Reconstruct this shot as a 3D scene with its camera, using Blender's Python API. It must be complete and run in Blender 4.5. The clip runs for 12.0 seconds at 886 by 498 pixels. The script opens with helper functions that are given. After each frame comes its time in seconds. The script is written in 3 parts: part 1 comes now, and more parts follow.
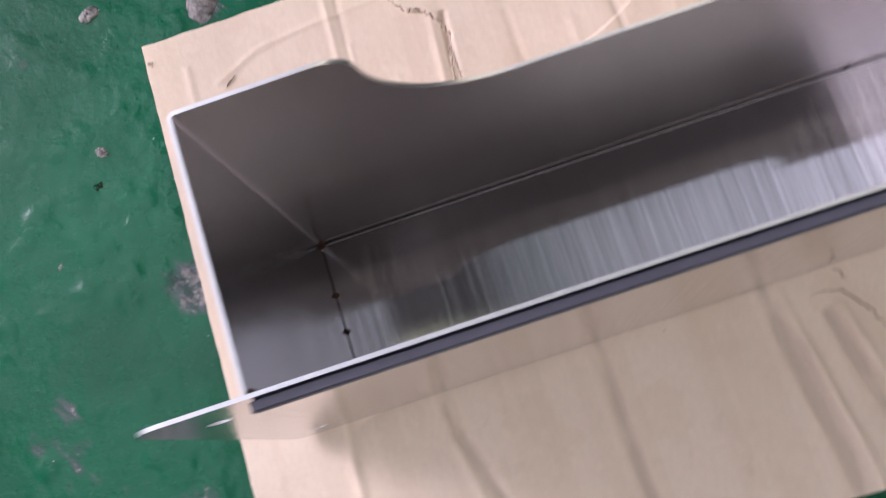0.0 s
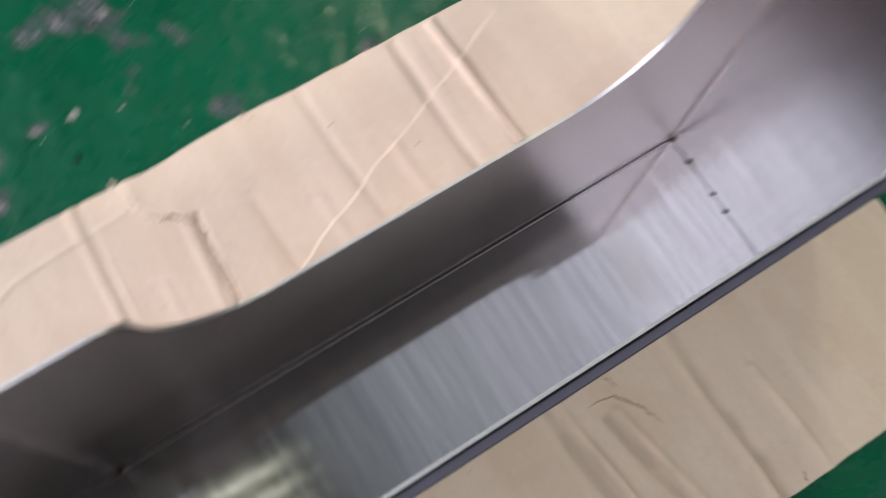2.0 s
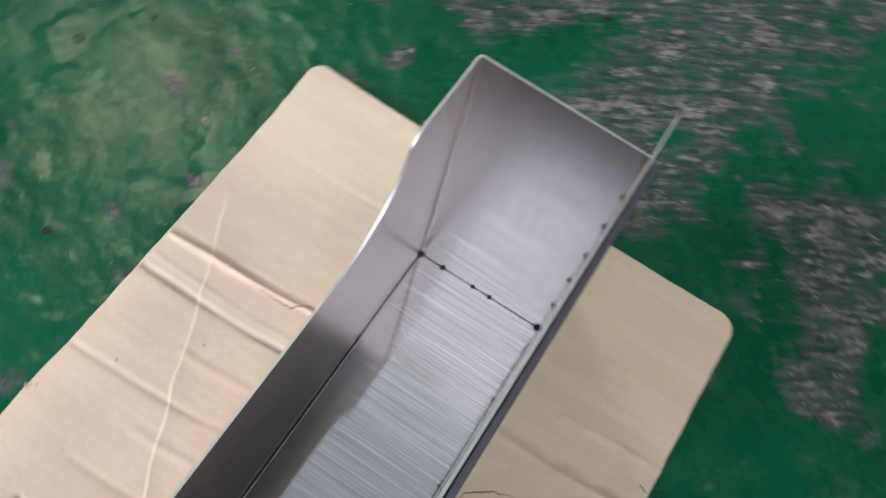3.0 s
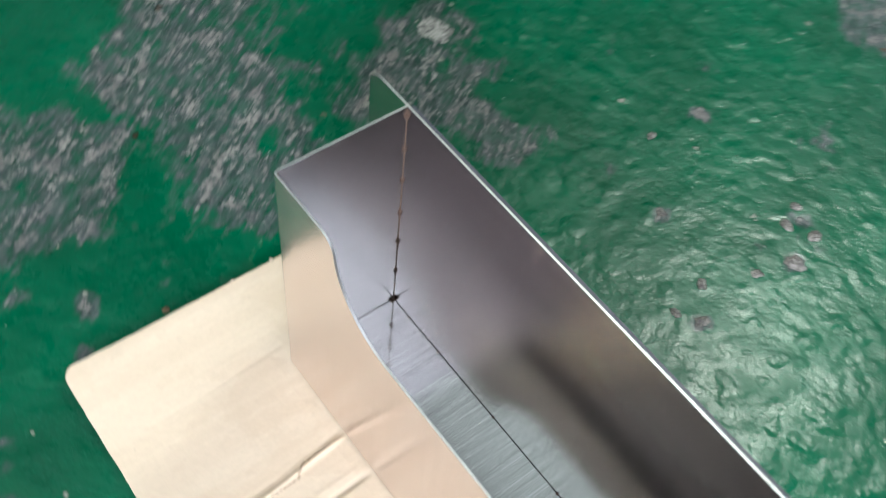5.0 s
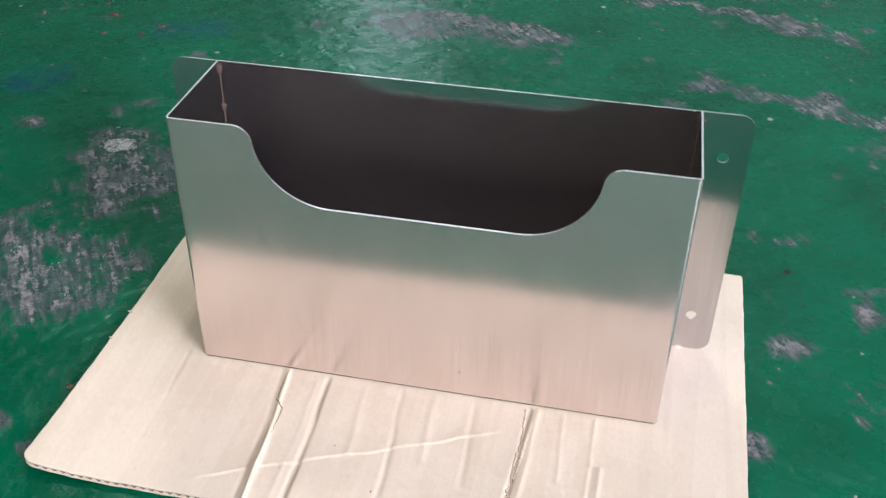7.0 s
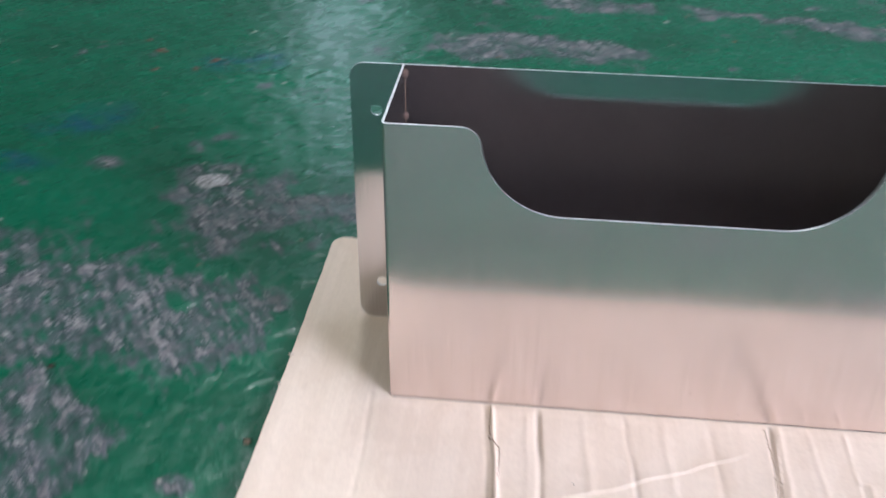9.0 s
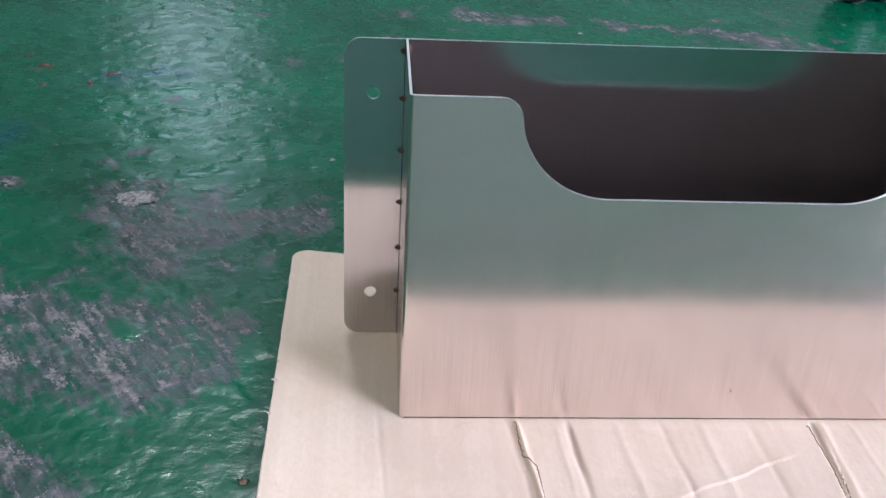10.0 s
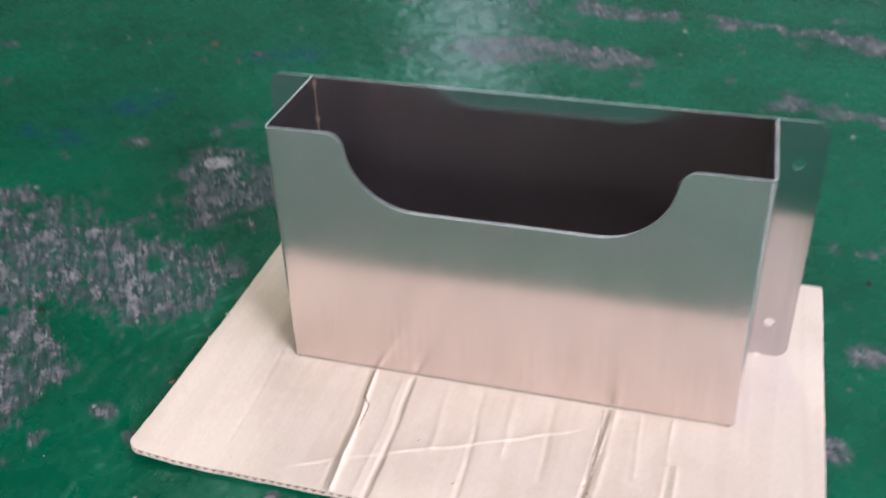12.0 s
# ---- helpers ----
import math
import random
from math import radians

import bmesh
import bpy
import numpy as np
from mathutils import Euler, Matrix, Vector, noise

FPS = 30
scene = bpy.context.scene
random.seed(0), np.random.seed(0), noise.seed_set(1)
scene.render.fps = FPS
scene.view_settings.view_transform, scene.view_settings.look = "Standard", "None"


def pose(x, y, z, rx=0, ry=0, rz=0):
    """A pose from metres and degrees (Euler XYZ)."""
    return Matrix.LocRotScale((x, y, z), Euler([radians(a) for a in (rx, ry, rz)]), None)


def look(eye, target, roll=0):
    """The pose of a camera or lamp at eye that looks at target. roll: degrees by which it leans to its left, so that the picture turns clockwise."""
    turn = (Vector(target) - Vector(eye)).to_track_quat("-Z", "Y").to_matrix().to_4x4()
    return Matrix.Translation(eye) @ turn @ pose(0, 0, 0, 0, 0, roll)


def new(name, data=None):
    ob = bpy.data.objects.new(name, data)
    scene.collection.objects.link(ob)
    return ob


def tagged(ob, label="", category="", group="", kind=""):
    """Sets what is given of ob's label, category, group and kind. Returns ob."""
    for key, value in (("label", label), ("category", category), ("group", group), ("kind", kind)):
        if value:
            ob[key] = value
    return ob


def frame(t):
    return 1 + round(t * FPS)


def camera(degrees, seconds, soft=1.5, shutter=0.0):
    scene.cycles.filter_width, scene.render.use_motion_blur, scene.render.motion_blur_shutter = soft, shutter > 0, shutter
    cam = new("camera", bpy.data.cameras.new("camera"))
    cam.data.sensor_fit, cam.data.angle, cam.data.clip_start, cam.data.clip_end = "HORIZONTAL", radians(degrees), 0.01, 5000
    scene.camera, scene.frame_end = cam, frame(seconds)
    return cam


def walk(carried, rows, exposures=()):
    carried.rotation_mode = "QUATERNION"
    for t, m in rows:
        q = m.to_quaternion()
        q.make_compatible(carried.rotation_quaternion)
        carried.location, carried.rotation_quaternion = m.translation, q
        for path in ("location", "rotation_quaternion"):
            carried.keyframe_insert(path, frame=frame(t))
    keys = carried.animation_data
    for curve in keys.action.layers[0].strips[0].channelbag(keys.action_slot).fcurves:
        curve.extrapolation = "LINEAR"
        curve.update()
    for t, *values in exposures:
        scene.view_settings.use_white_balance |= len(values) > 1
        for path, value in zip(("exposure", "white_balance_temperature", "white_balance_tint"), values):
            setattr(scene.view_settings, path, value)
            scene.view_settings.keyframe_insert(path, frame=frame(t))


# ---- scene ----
cam = camera(47.70, 12.0, soft=1.3, shutter=0.85)
PATH = [
    (0, (0.3088, 0.1467, 0.5623), (0.3485, -0.0617, -0.4149), -29.04),
    (0.4, (0.2756, 0.1577, 0.5707), (0.3465, -0.0875, -0.3961), -29.63),
    (0.5, (0.2772, 0.1612, 0.5743), (0.3446, -0.0893, -0.3915), -27.59),
    (0.8, (0.2883, 0.1566, 0.5758), (0.3451, -0.0893, -0.3918), -25.44),
    (1, (0.2795, 0.1536, 0.5768), (0.3339, -0.0925, -0.3909), -25.39),
    (1.2, (0.2598, 0.1392, 0.5783), (0.2618, -0.0882, -0.3955), -17.11),
    (1.5, (0.2700, 0.1215, 0.5870), (0.1898, -0.0827, -0.3886), -1.52),
    (2, (0.2996, 0.1156, 0.5959), (0.0908, -0.0902, -0.3601), 13.46),
    (2.5, (0.2860, 0.1050, 0.6191), (-0.0560, -0.0794, -0.3023), 14.38),
    (2.7, (0.2946, 0.1024, 0.6315), (-0.0995, -0.0587, -0.2733), 17.36),
    (4.3, (0.3895, -0.0592, 0.7111), (-0.1221, 0.1042, -0.1324), 5.26),
    (4.6, (0.3596, -0.1384, 0.6933), (-0.1031, 0.1604, -0.1414), 7.23),
    (5, (0.3562, -0.1877, 0.7245), (-0.0625, 0.2145, -0.0897), 7.92),
    (5.2, (0.3582, -0.2436, 0.7299), (-0.0446, 0.2168, -0.0612), 8.17),
    (5.5, (0.3609, -0.3444, 0.7242), (0.0422, 0.2299, -0.0299), 8.41),
    (5.8, (0.3911, -0.4003, 0.7140), (0.1175, 0.2209, -0.0203), 2.55),
    (6, (0.3760, -0.4652, 0.7346), (0.1345, 0.1828, 0.0123), 1.51),
    (6.2, (0.3576, -0.5269, 0.7147), (0.1584, 0.1795, 0.0355), 1.40),
    (6.5, (0.3456, -0.5824, 0.6417), (0.1618, 0.1820, 0.0236), 2.73),
    (6.7, (0.3421, -0.6088, 0.6101), (0.1739, 0.1843, 0.0249), 1.56),
    (8.3, (0.3157, -0.6259, 0.5887), (0.1781, 0.1754, 0.0065), 0.48),
    (8.5, (0.2683, -0.6235, 0.5730), (0.1629, 0.1861, -0.0043), 2.12),
    (8.8, (0.1672, -0.6100, 0.5505), (0.0489, 0.2090, -0.0110), -0.18),
    (9, (0.1067, -0.6008, 0.5289), (0.0168, 0.2362, -0.0108), 0.28),
    (9.3, (0.0172, -0.5538, 0.4774), (0.0752, 0.3078, -0.0269), 3.95),
    (9.5, (-0.0119, -0.5439, 0.4534), (0.0663, 0.3212, -0.0421), 4.37),
    (10, (-0.0209, -0.5483, 0.4495), (0.0504, 0.3175, -0.0458), 3.28),
    (10.2, (-0.0192, -0.5515, 0.4467), (0.0517, 0.3167, -0.0445), 2.90),
    (10.5, (-0.0144, -0.5455, 0.4492), (0.0507, 0.3186, -0.0500), 2.54),
    (11, (0.0340, -0.5510, 0.4776), (0.0496, 0.2942, -0.0565), 2.00),
    (11.3, (0.1136, -0.5932, 0.5204), (0.0432, 0.2519, -0.0095), 0.69),
    (11.5, (0.1845, -0.6245, 0.5421), (0.0737, 0.2084, -0.0002), -0.04),
    (11.8, (0.2946, -0.6446, 0.5880), (0.0944, 0.1507, 0.0158), -0.88),
    (12, (0.3513, -0.6606, 0.6003), (0.1068, 0.1361, 0.0476), -2.04),
]
walk(cam, [(t, look(eye, target, roll)) for t, eye, target, roll in PATH], [
    (0, -0.10, 6000, 18), (1.5, -0.10, 6050, 13), (2.5, -0.28, 6100, 6), (2.7, -0.28, 6100, 5), (4.5, 0.14, 5900, -5), (5.2, 0.26, 5800, -5), (5.8, 0.28, 5750, -3), (6.5, 0.15, 5750, 2), (8.5, 0.08, 5500, 8), (10.5, 0.04, 5450, 12), (12, 0.05, 5650, 10)])

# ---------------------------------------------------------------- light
# Unseen closed workshop: area lamps added in roof and walls, one tube lamp overhead.
ROOF_Z = 4.0
world = bpy.data.worlds.new("sky")
scene.world = world
world.use_nodes = True
sky = world.node_tree.nodes.new("ShaderNodeTexSky")
sky.sky_type = "NISHITA"
sky.sun_disc = False
sky.sun_elevation, sky.sun_rotation = radians(50), radians(216)
sky.dust_density = 4.0
world.node_tree.links.new(sky.outputs[0], world.node_tree.nodes["Background"].inputs[0])
world.node_tree.nodes["Background"].inputs[1].default_value = 0.06

# lamps added in unseen roof openings: west, east, south, north, radiance, colour
ADDED_ROOF_LAMPS = [
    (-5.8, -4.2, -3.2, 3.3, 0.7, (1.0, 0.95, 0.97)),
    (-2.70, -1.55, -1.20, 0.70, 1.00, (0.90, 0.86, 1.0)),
    # four stepped panels grade the brightness mirrored in the box bottom
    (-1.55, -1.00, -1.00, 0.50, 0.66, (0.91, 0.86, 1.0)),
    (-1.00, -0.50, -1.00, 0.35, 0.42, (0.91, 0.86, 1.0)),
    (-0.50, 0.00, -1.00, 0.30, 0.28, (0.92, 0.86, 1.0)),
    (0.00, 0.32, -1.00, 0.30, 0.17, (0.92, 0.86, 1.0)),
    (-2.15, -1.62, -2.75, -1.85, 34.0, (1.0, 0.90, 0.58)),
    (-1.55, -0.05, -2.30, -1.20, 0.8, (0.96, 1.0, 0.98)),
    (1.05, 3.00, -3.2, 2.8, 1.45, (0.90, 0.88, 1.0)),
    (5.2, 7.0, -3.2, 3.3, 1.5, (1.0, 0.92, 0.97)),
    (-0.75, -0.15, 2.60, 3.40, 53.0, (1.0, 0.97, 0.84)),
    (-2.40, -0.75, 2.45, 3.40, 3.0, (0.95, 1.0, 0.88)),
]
# lamps added in unseen end-wall openings: west, east, bottom, top, wall, radiance, colour
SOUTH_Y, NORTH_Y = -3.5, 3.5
# south lamps are added to brighten the front cardboard and the mirrored floor
SOUTH_FILL = (3.3, 8.0, 1.80, 3.80, SOUTH_Y - 0.1, 38.0, (1.0, 0.94, 1.0))
SOUTH_LOW_FILL = (-3.4, 1.3, 0.85, 1.85, SOUTH_Y - 0.1, 0.9, (0.88, 0.95, 1.0))
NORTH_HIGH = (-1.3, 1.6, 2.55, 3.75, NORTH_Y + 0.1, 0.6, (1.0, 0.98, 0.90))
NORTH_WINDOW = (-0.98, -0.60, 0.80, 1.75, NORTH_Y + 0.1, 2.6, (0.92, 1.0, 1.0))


# one added area lamp, standing in for daylight
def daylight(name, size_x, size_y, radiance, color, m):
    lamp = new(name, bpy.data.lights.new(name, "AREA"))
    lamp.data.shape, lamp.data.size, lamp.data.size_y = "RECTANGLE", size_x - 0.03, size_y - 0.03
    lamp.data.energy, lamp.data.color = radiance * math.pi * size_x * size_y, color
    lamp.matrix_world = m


for x0, x1, y0, y1, radiance, color in ADDED_ROOF_LAMPS:
    daylight("added_roof_lamp", x1 - x0, y1 - y0, radiance, color, Matrix.Translation(((x0 + x1) / 2, (y0 + y1) / 2, ROOF_Z + 0.05)))
for x0, x1, z0, z1, y, radiance, color in (SOUTH_FILL, SOUTH_LOW_FILL, NORTH_HIGH, NORTH_WINDOW):
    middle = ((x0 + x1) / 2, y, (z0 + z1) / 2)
    daylight("added_wall_lamp", x1 - x0, z1 - z0, radiance, color, look(middle, (middle[0], 0, middle[2])))


# ---------------------------------------------------------------- materials
class Nodes:
    """A small builder of node materials."""

    def __init__(self, name):
        self.mat = bpy.data.materials.new(name)
        self.mat.use_nodes = True
        self.tree = self.mat.node_tree
        self.out = self.tree.nodes["Principled BSDF"]
        self.coord = self.add("ShaderNodeTexCoord").outputs["Object"]

    def add(self, kind, **inputs):
        node = self.tree.nodes.new(kind)
        for key, value in inputs.items():
            self.put(node.inputs[key.replace("_", " ")], value)
        return node

    def put(self, socket, value):
        if isinstance(value, bpy.types.NodeSocket):
            self.tree.links.new(value, socket)
        else:
            socket.default_value = (*value, 1) if isinstance(value, tuple) and len(value) == 3 and socket.type == "RGBA" else value

    def set(self, **inputs):
        for key, value in inputs.items():
            self.put(self.out.inputs[key.replace("_", " ")], value)

    def scaled(self, x, y, z):
        return self.add("ShaderNodeMapping", Vector=self.coord, Scale=(x, y, z)).outputs[0]

    def noise(self, scale, detail=3.0, rough=0.55, vector=None):
        return self.add("ShaderNodeTexNoise", Vector=vector or self.coord, Scale=scale, Detail=detail, Roughness=rough).outputs["Fac"]

    def ramp(self, value, a, b, low=0.0, high=1.0, smooth=True):
        node = self.add("ShaderNodeMapRange", Value=value)
        node.interpolation_type = "SMOOTHSTEP" if smooth else "LINEAR"
        for n, v in zip((1, 2, 3, 4), (a, b, low, high)):
            node.inputs[n].default_value = v
        return node.outputs[0]

    def math(self, kind, a, b=0.0):
        node = self.add("ShaderNodeMath")
        node.operation = kind
        self.put(node.inputs[0], a)
        self.put(node.inputs[1], b)
        return node.outputs[0]

    def mix(self, fac, a, b, kind="MIX"):
        node = self.add("ShaderNodeMix")
        node.data_type, node.blend_type = "RGBA", kind
        self.put(node.inputs["Factor"], fac)
        self.put(node.inputs["A"], a)
        self.put(node.inputs["B"], b)
        return node.outputs["Result"]

    def bump(self, height, strength, distance, normal=None):
        node = self.add("ShaderNodeBump", Height=height, Strength=strength, Distance=distance)
        if normal is not None:
            self.put(node.inputs["Normal"], normal)
        return node.outputs[0]

    def attribute(self, name):
        node = self.add("ShaderNodeAttribute")
        node.attribute_name = name
        return node.outputs["Fac"]


def plain(name, color, rough=0.6, metal=0.0, spread=0.15, scale=60.0):
    n = Nodes(name)
    dark = tuple(c * (1 - spread) for c in color)
    light = tuple(min(1, c * (1 + spread)) for c in color)
    n.set(Base_Color=n.mix(n.noise(scale, 4), dark, light), Roughness=rough, Metallic=metal)
    n.set(Normal=n.bump(n.noise(scale * 4, 3), 0.15, 0.001))
    return n.mat


def brushed(name, rough, aniso, stripes, scratch, spread_, blotch, haze=0.985, lines=(700, 7), tint=(0.60, 0.578, 0.588)):
    """Stainless sheet: the grain runs across the first axis of the surface map."""
    n = Nodes(name)
    uv = n.add("ShaderNodeTexCoord").outputs["UV"]

    def streak(across, along, scale=1.0, detail=2.0):
        v = n.add("ShaderNodeMapping", Vector=uv, Scale=(across, along, 1)).outputs[0]
        return n.noise(scale, detail, 0.6, v)

    fine, mid = streak(1300, 12), streak(420, 5)
    blot = n.noise(9, 4)
    tone_ = n.mix(n.ramp(fine, 0.3, 0.7), tuple(c * (1 - spread_) for c in tint), tuple(min(1, c * (1 + spread_ * 0.7)) for c in tint))
    tone_ = n.mix(n.ramp(blot, 0.35, 0.75, 0, 0.14), tone_, (0.55, 0.52, 0.52))
    deep = n.ramp(streak(*lines, 1.0, 2.0), 0.56, 0.68)
    tone_ = n.mix(n.math("MULTIPLY", deep, min(1.0, scratch * 3)), tone_, (0.88, 0.87, 0.87))
    dull = n.ramp(streak(540, 5, 1.0, 3.0), 0.54, 0.70)
    tone_ = n.mix(n.math("MULTIPLY", dull, min(1.0, scratch * 2.6)), tone_, (0.30, 0.28, 0.285))
    smear = n.math("MULTIPLY", n.ramp(n.noise(1.0, 3, 0.6, n.scaled(60, 60, 28)), 0.66, 0.80), n.ramp(n.noise(7, 2), 0.45, 0.65))
    tone_ = n.mix(n.math("MULTIPLY", smear, 0.45), tone_, (0.34, 0.29, 0.27))
    n.set(Base_Color=tone_, Metallic=haze)
    n.set(Roughness=n.math("ADD", n.ramp(mid, 0.25, 0.75, rough * 0.85, rough * 1.2), n.ramp(blot, 0.4, 0.8, 0, blotch)))
    n.set(Anisotropic=aniso)
    n.put(n.out.inputs["Tangent"], n.add("ShaderNodeTangent").outputs[0])
    tan = n.tree.nodes["Tangent"]
    tan.direction_type, tan.uv_map = "UV_MAP", "UVMap"
    b = n.bump(fine, stripes, 0.0002)
    b = n.bump(mid, stripes * 0.6, 0.0006, b)
    n.set(Normal=n.bump(deep, scratch * 0.25, 0.0003, b))
    return n.mat


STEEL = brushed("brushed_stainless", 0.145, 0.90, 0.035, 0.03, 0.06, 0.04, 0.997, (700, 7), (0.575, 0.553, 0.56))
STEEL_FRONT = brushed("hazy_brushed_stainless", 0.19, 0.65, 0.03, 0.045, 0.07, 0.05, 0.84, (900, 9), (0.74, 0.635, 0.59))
STEEL_FLOOR = brushed("scratched_stainless", 0.082, 0.80, 0.015, 0.14, 0.20, 0.0, 0.98, (650, 7), (0.59, 0.565, 0.575))
EDGE = plain("cut_steel_edge", (0.66, 0.65, 0.66), 0.40, 1.0, 0.06, 300)
STRIP = plain("violet_grey_plastic", (0.072, 0.067, 0.098), 0.45, 0.0, 0.12, 90)
TACKED = plain("closed_joint", (0.20, 0.13, 0.09), 0.6, 0.3, 0.3, 200)
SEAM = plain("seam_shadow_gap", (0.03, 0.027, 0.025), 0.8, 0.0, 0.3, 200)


def weld_material():
    n = Nodes("heat_tinted_weld")
    f = n.noise(500, 3)
    n.set(Base_Color=n.mix(n.ramp(f, 0.35, 0.65), (0.030, 0.018, 0.014), (0.17, 0.10, 0.07)), Metallic=0.3, Roughness=0.5)
    n.set(Normal=n.bump(f, 0.5, 0.001))
    return n.mat


WELD = weld_material()


def paint_material():
    """Green floor paint with bare worn concrete where the wear attribute is high."""
    n = Nodes("worn_green_floor_paint")
    wear = n.attribute("wear")
    fine = n.noise(230, 5, 0.65)
    mid = n.noise(38, 4, 0.6)
    big = n.noise(6, 3, 0.5)
    turned_ = n.add("ShaderNodeMapping", Vector=n.coord, Rotation=(0, 0, radians(56))).outputs[0]
    drag = n.noise(1.0, 4, 0.65, n.add("ShaderNodeMapping", Vector=turned_, Scale=(45, 190, 45)).outputs[0])
    # a thin grey film where the paint is rubbed through, and hard pale flakes inside it
    lot = n.noise(70, 5, 0.65)
    grit = n.noise(230, 5, 0.65)
    film = n.math("ADD", wear, n.math("MULTIPLY", n.math("SUBTRACT", n.noise(24, 5, 0.65), 0.5), 1.0))
    film = n.math("ADD", film, n.math("MULTIPLY", n.math("SUBTRACT", drag, 0.5), 1.0))
    film = n.math("MULTIPLY", n.ramp(film, 0.27, 0.72), n.ramp(lot, 0.25, 0.65, 0.50, 0.96))
    edge = n.math("ADD", wear, n.math("MULTIPLY", n.math("SUBTRACT", lot, 0.5), 1.5))
    edge = n.math("ADD", edge, n.math("MULTIPLY", n.math("SUBTRACT", drag, 0.5), 1.5))
    edge = n.math("ADD", edge, n.math("MULTIPLY", n.math("SUBTRACT", grit, 0.5), 1.15))
    bare = n.math("MULTIPLY", n.ramp(edge, 0.74, 1.06), 0.85)
    # small flakes: pale specks and brown chips scattered all over
    cells = n.add("ShaderNodeTexVoronoi", Vector=n.scaled(1, 1, 0.2), Scale=34.0, Randomness=1.0)
    pick = n.add("ShaderNodeSeparateColor", Color=cells.outputs["Color"])
    dist = n.math("ADD", cells.outputs["Distance"], n.math("MULTIPLY", n.math("SUBTRACT", n.noise(300, 4, 0.7), 0.5), 0.34))
    size = n.ramp(pick.outputs[1], 0.0, 1.0, 0.03, 0.15, False)
    chip = n.math("MULTIPLY", n.ramp(n.math("SUBTRACT", size, dist), 0.0, 0.04), n.ramp(pick.outputs[0], 0.72, 0.73))
    dots = n.add("ShaderNodeTexVoronoi", Vector=n.scaled(1, 1, 0.2), Scale=75.0, Randomness=1.0)
    dpick = n.add("ShaderNodeSeparateColor", Color=dots.outputs["Color"])
    dot = n.math("MULTIPLY", n.ramp(n.math("ADD", dots.outputs["Distance"], n.math("MULTIPLY", n.math("SUBTRACT", fine, 0.5), 0.06)), 0.058, 0.030), n.ramp(dpick.outputs[0], 0.87, 0.88))
    green = n.mix(n.ramp(big, 0.3, 0.7), (0.0010, 0.058, 0.024), (0.0018, 0.098, 0.043))
    green = n.mix(n.ramp(mid, 0.3, 0.75, 0, 0.6), green, (0.0014, 0.082, 0.037))
    fleck = n.ramp(n.noise(520, 3, 0.7), 0.60, 0.70, 0, 0.55)
    green = n.mix(fleck, green, (0.012, 0.17, 0.095))
    shade = n.ramp(n.noise(410, 3, 0.7), 0.62, 0.72, 0, 0.5)
    green = n.mix(shade, green, (0.001, 0.034, 0.015))
    stain = n.math("MULTIPLY", n.attribute("stain"), n.ramp(n.noise(30, 5, 0.7), 0.35, 0.62))
    green = n.mix(n.math("MULTIPLY", stain, 0.8), green, (0.004, 0.050, 0.085))
    haze = n.ramp(n.noise(14, 5, 0.7), 0.62, 0.80, 0, 0.16)
    green = n.mix(haze, green, (0.10, 0.22, 0.17))
    stone = n.mix(n.ramp(grit, 0.32, 0.68), (0.085, 0.078, 0.08), (0.35, 0.32, 0.30))
    stone = n.mix(n.ramp(mid, 0.35, 0.65, 0, 0.6), stone, (0.13, 0.115, 0.12))
    col = n.mix(film, green, n.mix(n.ramp(drag, 0.3, 0.7), (0.026, 0.036, 0.038), (0.110, 0.104, 0.118)))
    col = n.mix(bare, col, stone)
    pits = n.math("MULTIPLY", n.ramp(n.noise(330, 3, 0.6), 0.66, 0.72), n.ramp(wear, 0.25, 0.5, 0.1, 0.9))
    col = n.mix(pits, col, (0.012, 0.012, 0.014))
    rust = n.add("ShaderNodeTexVoronoi", Vector=n.scaled(1, 1, 0.2), Scale=21.0, Randomness=1.0)
    rpick = n.add("ShaderNodeSeparateColor", Color=rust.outputs["Color"])
    rdist = n.math("ADD", rust.outputs["Distance"], n.math("MULTIPLY", n.math("SUBTRACT", n.noise(420, 3, 0.7), 0.5), 0.14))
    crumb = n.math("MULTIPLY", n.ramp(rdist, 0.085, 0.055), n.ramp(rpick.outputs[0], 0.80, 0.81))
    chipcol = n.mix(n.ramp(pick.outputs[2], 0.3, 0.7), (0.16, 0.11, 0.085), (0.33, 0.30, 0.27))
    col = n.mix(n.math("MULTIPLY", chip, 0.85), col, chipcol)
    col = n.mix(dot, col, (0.62, 0.63, 0.60))
    col = n.mix(crumb, col, n.mix(n.ramp(rpick.outputs[1], 0.4, 0.6), (0.035, 0.02, 0.013), (0.19, 0.125, 0.08)))
    n.set(Base_Color=col)
    worn = n.math("MAXIMUM", bare, chip)
    gloss = n.ramp(mid, 0.25, 0.8, 0.20, 0.36)
    n.set(Roughness=n.math("ADD", gloss, n.math("MULTIPLY", worn, 0.42)))
    n.set(Specular_IOR_Level=0.30)
    h = n.math("ADD", n.math("MULTIPLY", mid, 0.6), n.math("MULTIPLY", n.noise(95, 3, 0.6), 0.4))
    b = n.bump(h, 0.34, 0.004)
    # drops and crumbs painted over
    lump = n.ramp(n.noise(40, 1.5, 0.5), 0.46, 0.80)
    lump = n.math("ADD", lump, n.math("MULTIPLY", n.ramp(n.noise(105, 2, 0.5), 0.60, 0.80), 0.25))
    b = n.bump(n.math("MULTIPLY", lump, n.ramp(big, 0.35, 0.6, 0.4, 1.0)), 0.30, 0.0035, b)
    b = n.bump(crumb, 0.9, 0.003, b)
